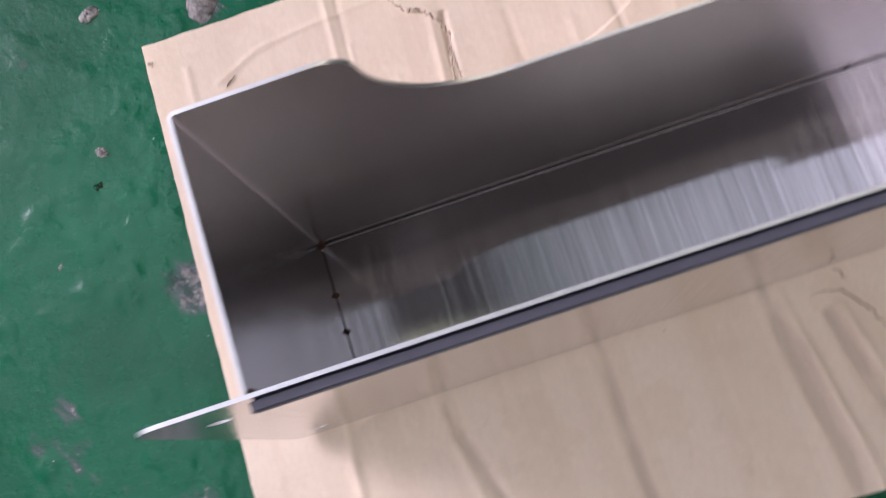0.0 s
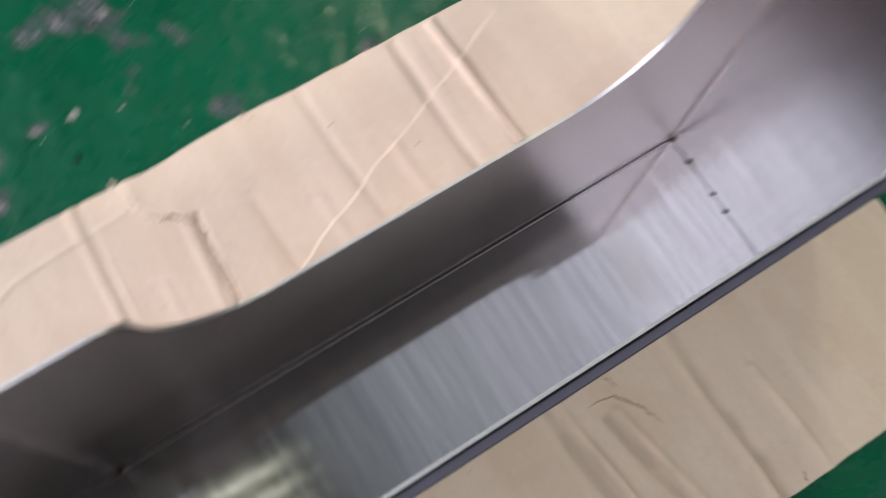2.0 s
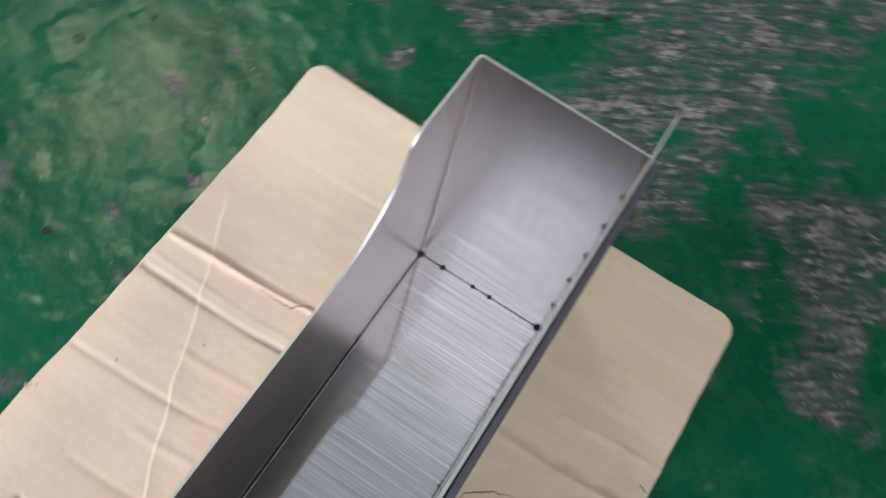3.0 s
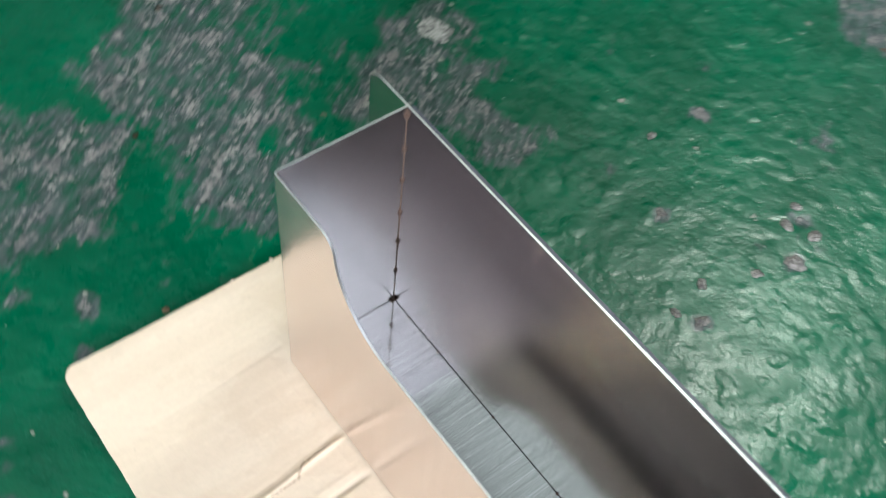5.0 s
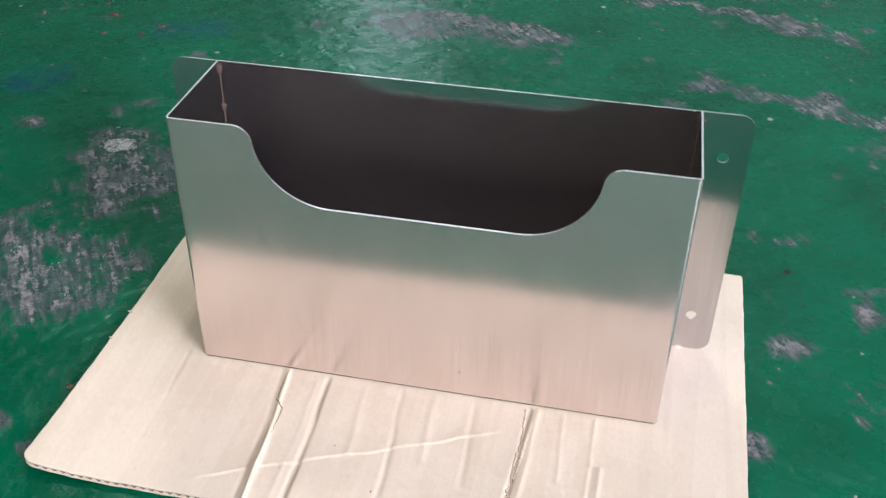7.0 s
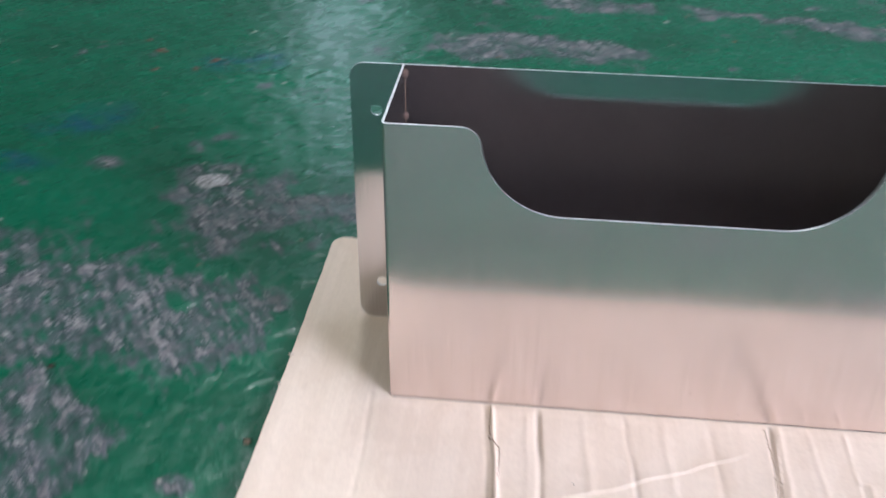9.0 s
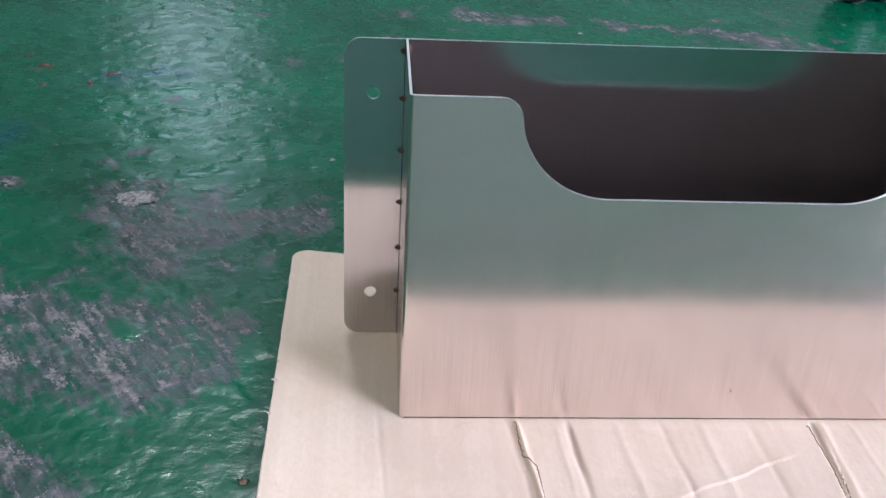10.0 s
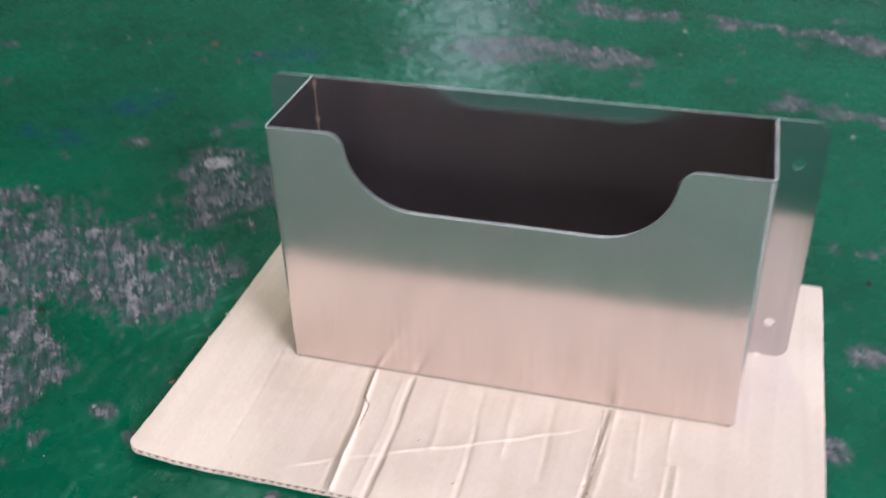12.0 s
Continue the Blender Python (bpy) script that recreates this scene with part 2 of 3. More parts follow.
    b = n.bump(n.math("MULTIPLY", fine, worn), 0.9, 0.003, b)
    b = n.bump(n.math("SUBTRACT", 1.0, worn), 0.5, 0.0012, b)
    n.set(Normal=b)
    return n.mat


PAINT = paint_material()


def card_material(name, tint):
    n = Nodes(name)
    fibre = n.noise(1.0, 4, 0.65, n.scaled(420, 150, 100))
    blot = n.noise(11, 4, 0.6)
    flute = n.noise(1.0, 1, 0.5, n.scaled(140, 3, 1))
    a, b = tuple(c * 0.97 for c in tint), tuple(min(1, c * 1.03) for c in tint)
    col = n.mix(n.ramp(fibre, 0.3, 0.7), a, b)
    col = n.mix(n.ramp(blot, 0.42, 0.75, 0, 0.30), col, tuple(c * f for c, f in zip(tint, (0.84, 0.82, 0.80))))
    dirt = n.ramp(n.noise(26, 5, 0.7), 0.66, 0.80, 0, 0.35)
    col = n.mix(dirt, col, tuple(c * 0.62 for c in tint))
    bands = n.ramp(n.noise(1.0, 2, 0.6, n.scaled(44, 1.3, 1)), 0.47, 0.54)
    col = n.mix(n.math("MULTIPLY", bands, 0.16), col, tuple(c * f for c, f in zip(tint, (0.80, 0.74, 0.68))))
    peeled = n.math("MULTIPLY", n.ramp(n.noise(1.0, 5, 0.6, n.scaled(17, 11, 1)), 0.53, 0.555), 0.17)
    col = n.mix(peeled, col, tuple(c * f for c, f in zip(tint, (0.82, 0.75, 0.68))))
    smudge = n.ramp(n.noise(34, 4, 0.7), 0.60, 0.74, 0, 0.22)
    col = n.mix(smudge, col, tuple(c * f for c, f in zip(tint, (0.66, 0.62, 0.58))))
    # crease shading put into the colour with the wear: pale ridges, dark grooves
    scuff_and_shade = n.attribute("scuff_and_shade")
    col = n.mix(n.ramp(scuff_and_shade, 0.55, 1.0, 0, 0.55, False), col, tuple(min(1, c * 1.22) for c in tint))
    col = n.mix(n.ramp(scuff_and_shade, 0.45, 0.0, 0, 0.62, False), col, tuple(c * 0.58 for c in tint))
    specks = n.add("ShaderNodeTexVoronoi", Vector=n.coord, Scale=48.0)
    chosen = n.add("ShaderNodeSeparateColor", Color=specks.outputs["Color"])
    speck = n.math("MULTIPLY", n.ramp(specks.outputs["Distance"], 0.055, 0.03), n.ramp(chosen.outputs[0], 0.93, 0.94))
    col = n.mix(n.math("MULTIPLY", speck, 0.8), col, (0.08, 0.05, 0.035))
    n.set(Base_Color=col, Roughness=0.82, Specular_IOR_Level=0.25)
    b1 = n.bump(flute, 0.12, 0.002)
    b1 = n.bump(n.noise(60, 4, 0.6), 0.18, 0.003, b1)
    n.set(Normal=n.bump(fibre, 0.05, 0.0005, b1))
    return n.mat


CARD = card_material("kraft_cardboard", (0.70, 0.568, 0.450))
CARD_TORN = card_material("torn_kraft_fibre", (0.40, 0.29, 0.205))
CONCRETE = plain("grey_concrete", (0.16, 0.155, 0.155), 0.9, 0, 0.2, 3)
ROOFING = plain("dull_roof_sheet", (0.10, 0.088, 0.088), 0.8, 0, 0.12, 2)
TUBE = Nodes("lit_fluorescent_tube")
TUBE.set(Emission_Color=(1.0, 0.95, 0.74), Emission_Strength=1.55, Base_Color=(0.9, 0.9, 0.85))
LAMP_WHITE = plain("yellowed_white_enamel", (0.34, 0.33, 0.26), 0.35, 0, 0.05, 20)
RUBBER = plain("black_wheel_rubber", (0.025, 0.024, 0.03), 0.55, 0, 0.2, 80)
ZINC = plain("dark_zinc_bracket", (0.20, 0.20, 0.23), 0.45, 0.8, 0.2, 60)


# ---------------------------------------------------------------- mesh helpers
def finish(name, me, material, parent=None, label=""):
    for m in material if isinstance(material, (list, tuple)) else [material]:
        me.materials.append(m)
    ob = new(name, me)
    if parent is not None:
        ob.parent = parent
    if label:
        tagged(ob, label)
    return ob


def part(name, bm, material, parent=None, label="", uv=None, smooth=None):
    bmesh.ops.recalc_face_normals(bm, faces=bm.faces)
    if uv:
        layer = bm.loops.layers.uv.new("UVMap")
        for face in bm.faces:
            for loop in face.loops:
                loop[layer].uv = uv(loop.vert.co)
    if smooth is not None:
        for face in bm.faces:
            face.smooth = True
        for edge in bm.edges:
            if len(edge.link_faces) != 2 or edge.calc_face_angle(3.0) > radians(smooth):
                edge.smooth = False
    me = bpy.data.meshes.new(name)
    bm.to_mesh(me)
    bm.free()
    return finish(name, me, material, parent, label)


def slab(a, b, bevel=0.0):
    bm = bmesh.new()
    size = [b[k] - a[k] for k in range(3)]
    mid = [(a[k] + b[k]) / 2 for k in range(3)]
    bmesh.ops.create_cube(bm, size=1, matrix=Matrix.Translation(mid) @ Matrix.Diagonal((*size, 1)))
    if bevel:
        bmesh.ops.bevel(bm, geom=list(bm.edges), offset=bevel, segments=2, affect="EDGES", profile=0.5)
    return bm


def thing(name, label, category, at=(0, 0, 0), group="", kind=""):
    return tagged(new(name), label, category, group, kind) if at == (0, 0, 0) else placed(tagged(new(name), label, category, group, kind), at)


def placed(ob, at):
    ob.location = at
    return ob


def lattice(seed, nx, ny):
    return np.random.default_rng(seed).random((nx, ny))


def value_noise(x, y, scale, seed):
    """Smooth random field in -1..1 at points x, y (metres), with features of about 1 / scale metres."""
    table = lattice(seed, 64, 64)
    u, v = x * scale, y * scale
    i, j = np.floor(u).astype(int), np.floor(v).astype(int)
    fu, fv = u - i, v - j
    fu, fv = fu * fu * (3 - 2 * fu), fv * fv * (3 - 2 * fv)
    i0, i1, j0, j1 = i % 64, (i + 1) % 64, j % 64, (j + 1) % 64
    low = table[i0, j0] * (1 - fu) + table[i1, j0] * fu
    high = table[i0, j1] * (1 - fu) + table[i1, j1] * fu
    return (low * (1 - fv) + high * fv) * 2 - 1


def fractal(x, y, scale, seed, octaves=4, gain=0.5):
    total, amount, norm = 0, 1.0, 0
    for k in range(octaves):
        total = total + amount * value_noise(x + 0.37 * k, y - 0.53 * k, scale * 2.03 ** k, seed + k)
        norm += amount
        amount *= gain
    return total / norm


def grid_mesh(name, xs, ys, zs, attribute=None, smooth=True):
    """A sheet over the grid xs by ys with heights zs, made in one go."""
    nx, ny = len(xs), len(ys)
    X, Y = np.meshgrid(xs, ys, indexing="ij")
    co = np.stack([X, Y, zs], -1).reshape(-1, 3)
    i = np.arange((nx - 1) * (ny - 1))
    a = (i // (ny - 1)) * ny + i % (ny - 1)
    faces = np.stack([a, a + ny, a + ny + 1, a + 1], -1)
    me = bpy.data.meshes.new(name)
    me.vertices.add(len(co))
    me.vertices.foreach_set("co", co.astype(np.float32).ravel())
    me.loops.add(faces.size)
    me.loops.foreach_set("vertex_index", faces.astype(np.int32).ravel())
    me.polygons.add(len(faces))
    me.polygons.foreach_set("loop_start", np.arange(0, faces.size, 4, dtype=np.int32))
    me.polygons.foreach_set("use_smooth", np.full(len(faces), smooth))
    me.update(calc_edges=True)
    if attribute is not None:
        layer = me.attributes.new(attribute[0], "FLOAT", "POINT")
        layer.data.foreach_set("value", attribute[1].astype(np.float32).ravel())
    return me


# ---------------------------------------------------------------- ground: one sheet of painted concrete
FLOOR_Z = -0.0062


def spread(lo, hi, step, far):
    inner = np.arange(lo, hi + step / 2, step)
    out = [step]
    while sum(out) < far:
        out.append(out[-1] * 1.16)
    tail = np.cumsum(out)
    return np.concatenate([lo - tail[::-1], inner, hi + tail])


fx, fy = spread(-0.72, 0.90, 0.0034, 80), spread(-0.46, 1.16, 0.0034, 80)
GX, GY = np.meshgrid(fx, fy, indexing="ij")


WARP_X, WARP_Y = 0.9 * fractal(GX, GY, 13, 91, 3, 0.6), 0.9 * fractal(GX, GY, 15, 97, 3, 0.6)


def blob(x, y, rx, ry, turn=0.0, hard=1.0):
    """1 inside a ragged ellipse, falling to 0 outside."""
    a = radians(turn)
    if rx > 0.04:
        x, y = x + WARP_X * rx, y + WARP_Y * ry
    u = ((GX - x) * math.cos(a) + (GY - y) * math.sin(a)) / rx
    v = (-(GX - x) * math.sin(a) + (GY - y) * math.cos(a)) / ry
    return np.clip(1.25 - np.sqrt(u * u + v * v), 0, 1) * hard


near = (np.abs(GX) < 4) & (np.abs(GY) < 4)
along, across = 0.56 * GX - 0.83 * GY, 0.83 * GX + 0.56 * GY
streaks = fractal(along * 0.5, across * 1.8, 42, 5, 4, 0.65)
grain = fractal(GX, GY, 40, 11, 4, 0.6)
wear = np.zeros_like(GX)
# broad rubbed patches: x, y, half sizes, turn
for x, y, rx, ry, turn in (
    (-0.27, 0.09, 0.17, 0.10, 4), (-0.19, 0.29, 0.12, 0.075, -18), (-0.29, -0.10, 0.12, 0.085, 20), (-0.42, 0.15, 0.10, 0.07, 30),
    (0.08, 0.78, 0.14, 0.060, -4), (0.14, 0.97, 0.14, 0.050, -4), (0.55, 0.90, 0.24, 0.030, -22), (0.56, 0.63, 0.14, 0.03, -30),
):
    wear = np.maximum(wear, np.clip(blob(x, y, rx * 1.04, ry * 1.04, turn) * 1.9, 0, 1) * (0.70 + 0.30 * streaks + 0.24 * grain))
# single chips and bare spots
for x, y, r in (
    (-0.247, 0.337, 0.028), (0.425, -0.178, 0.017), (0.383, -0.209, 0.012), (0.389, -0.180, 0.011), (0.346, -0.214, 0.006),
    (0.236, -0.169, 0.010), (0.479, 0.004, 0.014), (0.133, -0.159, 0.009), (0.048, -0.165, 0.008), (0.101, -0.198, 0.010),
    (0.130, -0.283, 0.016), (0.518, 0.133, 0.022), (0.482, -0.006, 0.015), (0.596, 0.201, 0.014), (-0.383, 0.366, 0.020),
    (0.176, 0.433, 0.013), (0.147, 0.475, 0.013), (0.170, 0.312, 0.010), (0.065, 0.366, 0.010), (-0.005, 0.493, 0.012),
    (-0.142, -0.110, 0.013), (-0.166, 0.043, 0.016), (-0.12, 0.114, 0.010),
):
    wear = np.maximum(wear, blob(x, y, r * 1.35, r, 37 * (x * 40 % 5), 1.0) * (0.95 + 0.45 * grain))
wear = np.maximum(wear, np.where(near, np.clip(fractal(GX, GY, 22, 31, 4, 0.6) * 1.5 - 0.36, 0, 0.75), 0.3 + 0.3 * grain))
relief = np.where(near, 0.00055 * fractal(GX, GY, 30, 71, 3) + 0.00028 * fractal(GX, GY, 90, 81, 2), 0)
relief = relief - np.clip(wear - 0.5, 0, 0.4) * 0.0012 + np.where(near, np.clip(wear - 0.5, 0, 0.5) * grain * 0.0016, 0)
# faint blue paint stains: x, y, half sizes, turn
STAINS = [(-0.45, 0.47, 0.060, 0.045, 20), (-0.52, 0.36, 0.050, 0.025, -10), (-0.30, 0.68, 0.055, 0.035, 30)]
stain = np.zeros_like(GX)
for x, y, rx, ry, turn in STAINS:
    stain = np.maximum(stain, blob(x, y, rx, ry, turn))
floor_mesh = grid_mesh("floor", fx, fy, FLOOR_Z + relief, ("wear", np.clip(wear, 0, 1.2)))
floor_mesh.attributes.new("stain", "FLOAT", "POINT").data.foreach_set("value", stain.astype(np.float32).ravel())
floor = finish("floor", floor_mesh, PAINT)
tagged(floor, "worn green painted concrete workshop floor with bare patches", "floor", kind="structure")


# ---------------------------------------------------------------- unseen hall, added to hold the lamps: roof with openings, walls
def structure(name, bm, material, label, category):
    return tagged(part(name, bm, material), label, category, kind="structure")


HALL_X, HALL_Y0, HALL_Y1 = 9.0, SOUTH_Y, NORTH_Y


def boxes(spans):
    bm = bmesh.new()
    for a, b in spans:
        size = [b[k] - a[k] for k in range(3)]
        bmesh.ops.create_cube(bm, size=1, matrix=Matrix.Translation([(a[k] + b[k]) / 2 for k in range(3)]) @ Matrix.Diagonal((*size, 1)))
    return bm


edges_x = sorted({-HALL_X, HALL_X, *(v for o in ADDED_ROOF_LAMPS for v in o[:2])})
edges_y = sorted({HALL_Y0, HALL_Y1, *(v for o in ADDED_ROOF_LAMPS for v in o[2:4])})
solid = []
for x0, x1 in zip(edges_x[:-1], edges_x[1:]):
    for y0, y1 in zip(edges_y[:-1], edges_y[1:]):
        if not any(o[0] < (x0 + x1) / 2 < o[1] and o[2] < (y0 + y1) / 2 < o[3] for o in ADDED_ROOF_LAMPS):
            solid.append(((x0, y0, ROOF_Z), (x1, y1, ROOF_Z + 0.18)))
# opaque slab added above the lamps so no sky light enters
structure("sky_blocker", slab((-HALL_X, HALL_Y0, ROOF_Z + 0.185), (HALL_X, HALL_Y1, ROOF_Z + 0.20)), plain("sky_blocker_white", (0.7, 0.7, 0.68), 0.6, 0, 0.05, 4), "unseen opaque slab added over the roof to shut out the sky", "roof sheet")
structure("ceiling", boxes(solid), ROOFING, "unseen brown-grey sheet roof added with openings for area lamps", "roof")
# walls out of view, added to close off light and darken reflections
for name, a, b in (("unseen_wall_west", (-HALL_X - 0.25, HALL_Y0 - 0.25, -0.1), (-HALL_X, HALL_Y1 + 0.25, ROOF_Z + 0.2)),
                   ("unseen_wall_east", (HALL_X, HALL_Y0 - 0.25, -0.1), (HALL_X + 0.25, HALL_Y1 + 0.25, ROOF_Z + 0.2))):
    structure(name, slab(a, b), CONCRETE, "unseen grey wall added to close the hall", "wall")


def pierced(openings, ya, yb):
    """A wall across the hall with rectangular openings."""
    cut_x = sorted({-HALL_X, HALL_X, *(v for o in openings for v in o[:2])})
    cut_z = sorted({-0.1, ROOF_Z + 0.2, *(v for o in openings for v in o[2:4])})
    spans = []
    for x0, x1 in zip(cut_x[:-1], cut_x[1:]):
        for z0, z1 in zip(cut_z[:-1], cut_z[1:]):
            if not any(o[0] < (x0 + x1) / 2 < o[1] and o[2] < (z0 + z1) / 2 < o[3] for o in openings):
                spans.append(((x0, ya, z0), (x1, yb, z1)))
    return boxes(spans)


structure("unseen_wall_south", pierced([SOUTH_FILL, SOUTH_LOW_FILL], SOUTH_Y - 0.25, SOUTH_Y), CONCRETE, "unseen grey wall added with a high and a low lamp opening", "wall")
structure("unseen_wall_north", pierced([NORTH_HIGH, NORTH_WINDOW], NORTH_Y, NORTH_Y + 0.25), CONCRETE, "unseen grey wall added with a high and a narrow lamp opening", "wall")


# ---------------------------------------------------------------- cardboard sheet
CX0, CX1, CY0, CY1, CT = -0.0895, 0.4765, -0.1535, 0.2245, 0.0052


def crease(X, Y, points, width, height):
    """A ridge (or a groove, where height is negative) along a broken line."""
    best = np.full_like(X, 9.0)
    for (x0, y0), (x1, y1) in zip(points[:-1], points[1:]):
        dx, dy = x1 - x0, y1 - y0
        t = np.clip(((X - x0) * dx + (Y - y0) * dy) / (dx * dx + dy * dy), 0, 1)
        best = np.minimum(best, np.hypot(X - x0 - t * dx, Y - y0 - t * dy))
    return height * np.exp(-(best / width) ** 2)


def step(X, Y, points, height, reach):
    """One side of a broken line lifted, sinking back over reach metres: a torn or buckled edge."""
    best, side = np.full_like(X, 9.0), np.zeros_like(X)
    for (x0, y0), (x1, y1) in zip(points[:-1], points[1:]):
        dx, dy = x1 - x0, y1 - y0
        t = np.clip(((X - x0) * dx + (Y - y0) * dy) / (dx * dx + dy * dy), 0, 1)
        d = np.hypot(X - x0 - t * dx, Y - y0 - t * dy)
        s = np.sign(dx * (Y - y0) - dy * (X - x0))
        side = np.where(d < best, s, side)
        best = np.minimum(best, d)
    return np.where(side > 0, height * np.exp(-best / reach), 0)


TEAR = [(0.318, -0.146), (0.316, -0.130), (0.308, -0.119), (0.300, -0.117), (0.294, -0.109), (0.287, -0.096), (0.291, -0.088), (0.293, -0.074), (0.295, -0.056)]
RIDGE = [(0.062, -0.131), (0.101, -0.110), (0.119, -0.104), (0.161, -0.088), (0.200, -0.069), (0.233, -0.056), (0.262, -0.042)]


def card_height(X, Y, marks=False):
    wob = 0.0022 * value_noise(X * 0 + 0.5, Y, 30, 3)
    z = 0.00022 * fractal(X * 1.0, Y * 0.35, 45, 41, 3) + 0.0003 * fractal(X, Y, 12, 47, 2)
    mark = 0.0 * X
    XW = X + wob
    down = [((0.348, -0.152), (0.350, -0.060), 0.0026, -0.0007), ((0.355, -0.152), (0.357, -0.060), 0.0030, 0.0007),
            ((0.123, -0.150), (0.120, 0.0), 0.0028, -0.0008), ((0.112, -0.150), (0.112, 0.0), 0.0030, 0.0003),
            ((0.094, -0.150), (0.084, 0.0), 0.0022, 0.0014), ((0.087, -0.150), (0.078, 0.0), 0.0025, -0.0006),
            ((0.194, -0.150), (0.186, 0.0), 0.0030, -0.0006), ((0.447, -0.130), (0.447, -0.060), 0.0030, 0.0005),
            ((-0.010, -0.120), (-0.012, 0.0), 0.0026, -0.0004), ((0.297, -0.004), (0.288, -0.110), 0.0024, -0.0009),
            ((0.304, -0.004), (0.296, -0.110), 0.0030, 0.0006), ((0.352, -0.004), (0.347, -0.110), 0.0022, 0.0006),
            ((0.215, -0.003), (0.217, -0.080), 0.0040, 0.0004), ((0.250, -0.003), (0.252, -0.100), 0.0035, -0.0004),
            ((0.155, -0.003), (0.158, -0.090), 0.0040, 0.0004), ((0.325, -0.003), (0.325, -0.080), 0.0030, 0.0004),
            ((0.356, 0.100), (0.354, 0.130), 0.0026, -0.0008), ((0.354, 0.130), (0.340, 0.175), 0.0030, -0.0008),
            ((0.362, 0.105), (0.352, 0.170), 0.0028, 0.0006), ((0.266, 0.105), (0.266, 0.224), 0.0026, -0.0007),
            ((0.172, 0.100), (0.160, 0.224), 0.0030, -0.0011), ((0.164, 0.105), (0.150, 0.224), 0.0026, 0.0012),
            ((0.141, 0.128), (0.124, 0.224), 0.0028, -0.0009), ((0.134, 0.128), (0.117, 0.224), 0.0028, 0.0008),
            ((0.079, 0.106), (0.076, 0.224), 0.0030, -0.0007), ((0.086, 0.106), (0.083, 0.224), 0.0028, 0.0008),
            ((0.048, 0.150), (0.044, 0.224), 0.0030, 0.0007), ((0.020, 0.120), (0.024, 0.224), 0.0040, 0.0004), ((0.415, 0.105), (0.417, 0.224), 0.0030, 0.0005)]
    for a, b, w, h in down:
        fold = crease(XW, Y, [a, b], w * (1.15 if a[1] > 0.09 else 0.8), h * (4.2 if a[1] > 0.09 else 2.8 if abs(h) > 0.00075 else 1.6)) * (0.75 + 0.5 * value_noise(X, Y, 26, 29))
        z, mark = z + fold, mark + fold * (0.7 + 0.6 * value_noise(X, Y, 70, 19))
    # fold height returned as a tone that paints crease shading and scuffing
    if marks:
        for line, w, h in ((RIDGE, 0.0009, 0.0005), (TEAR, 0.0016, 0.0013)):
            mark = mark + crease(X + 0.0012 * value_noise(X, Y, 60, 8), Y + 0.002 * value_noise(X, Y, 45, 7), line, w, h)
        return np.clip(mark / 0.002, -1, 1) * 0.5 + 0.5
    z = z + step(X, Y, TEAR, 0.0026, 0.014) + step(X + 0.0012 * value_noise(X, Y, 60, 8), Y + 0.002 * value_noise(X, Y, 45, 7), RIDGE, 0.0011, 0.009)
    z = z + crease(X, Y, [(0.430, -0.115), (0.402, -0.128), (0.375, -0.131), (0.324, -0.134)], 0.0020, 0.0006)
    z = z + crease(X, Y, [(-0.02, -0.050), (0.03, -0.052)], 0.008, -0.0003)
    # flat under the box, curled a little at the loose corners
    under = np.clip((np.maximum.reduce([-X, X - 0.4, -Y, Y - 0.103])) / 0.012, 0, 1)
    z = np.where(under < 1, z * under - 0.0008 * (1 - under), z)
    for cx, cy, amount in ((CX0, CY0, 0.0042), (CX0, CY1, 0.0030), (CX1, CY0, 0.0020), (CX1, CY1, 0.0012)):
        z = z + amount * np.exp(-((X - cx) ** 2 + (Y - cy) ** 2) / 0.045 ** 2)
    z = z + 0.0034 * np.exp(-((X - CX0) / 0.028) ** 2) * (0.8 + 0.4 * value_noise(X * 0 + 0.3, Y, 14, 61))
    return np.maximum(z, -0.0020)


def card_outline(X, Y):
    """Pulls the rectangular grid in to rounded and slightly ragged borders."""
    X2, Y2 = X.copy(), Y.copy()
    rag = 0.0006
    ex = rag * fractal(X * 0, Y, 90, 3, 3)
    ey = rag * fractal(X, Y * 0, 70, 9, 3) + 0.0022 * np.exp(-((X - 0.300) / 0.02) ** 2) - 0.0018 * np.exp(-((X - 0.235) / 0.03) ** 2)
    wx = np.clip(np.abs(X - (CX0 + CX1) / 2) / ((CX1 - CX0) / 2), 0, 1) ** 30
    wy = np.clip(np.abs(Y - (CY0 + CY1) / 2) / ((CY1 - CY0) / 2), 0, 1) ** 30
    ex = ex - 0.0065 * (CY1 - Y) / (CY1 - CY0) * (X > 0.2)
    X2, Y2 = X2 + ex * wx, Y2 + ey * wy
    for cx, cy, r in ((CX0, CY0, 0.012), (CX0, CY1, 0.016), (CX1, CY0, 0.003), (CX1, CY1, 0.004)):
        sx, sy = (1 if cx == CX0 else -1), (1 if cy == CY0 else -1)
        ox, oy = cx + sx * r, cy + sy * r
        u, v = (ox - X2) * sx, (oy - Y2) * sy
        inside = (u > 0) & (v > 0)
        m = np.maximum(u, v)
        h = np.hypot(u, v)
        f = np.where(inside & (h > 0), m / np.maximum(h, 1e-9), 1)
        X2, Y2 = np.where(inside, ox - u * f * sx, X2), np.where(inside, oy - v * f * sy, Y2)
    return X2, Y2


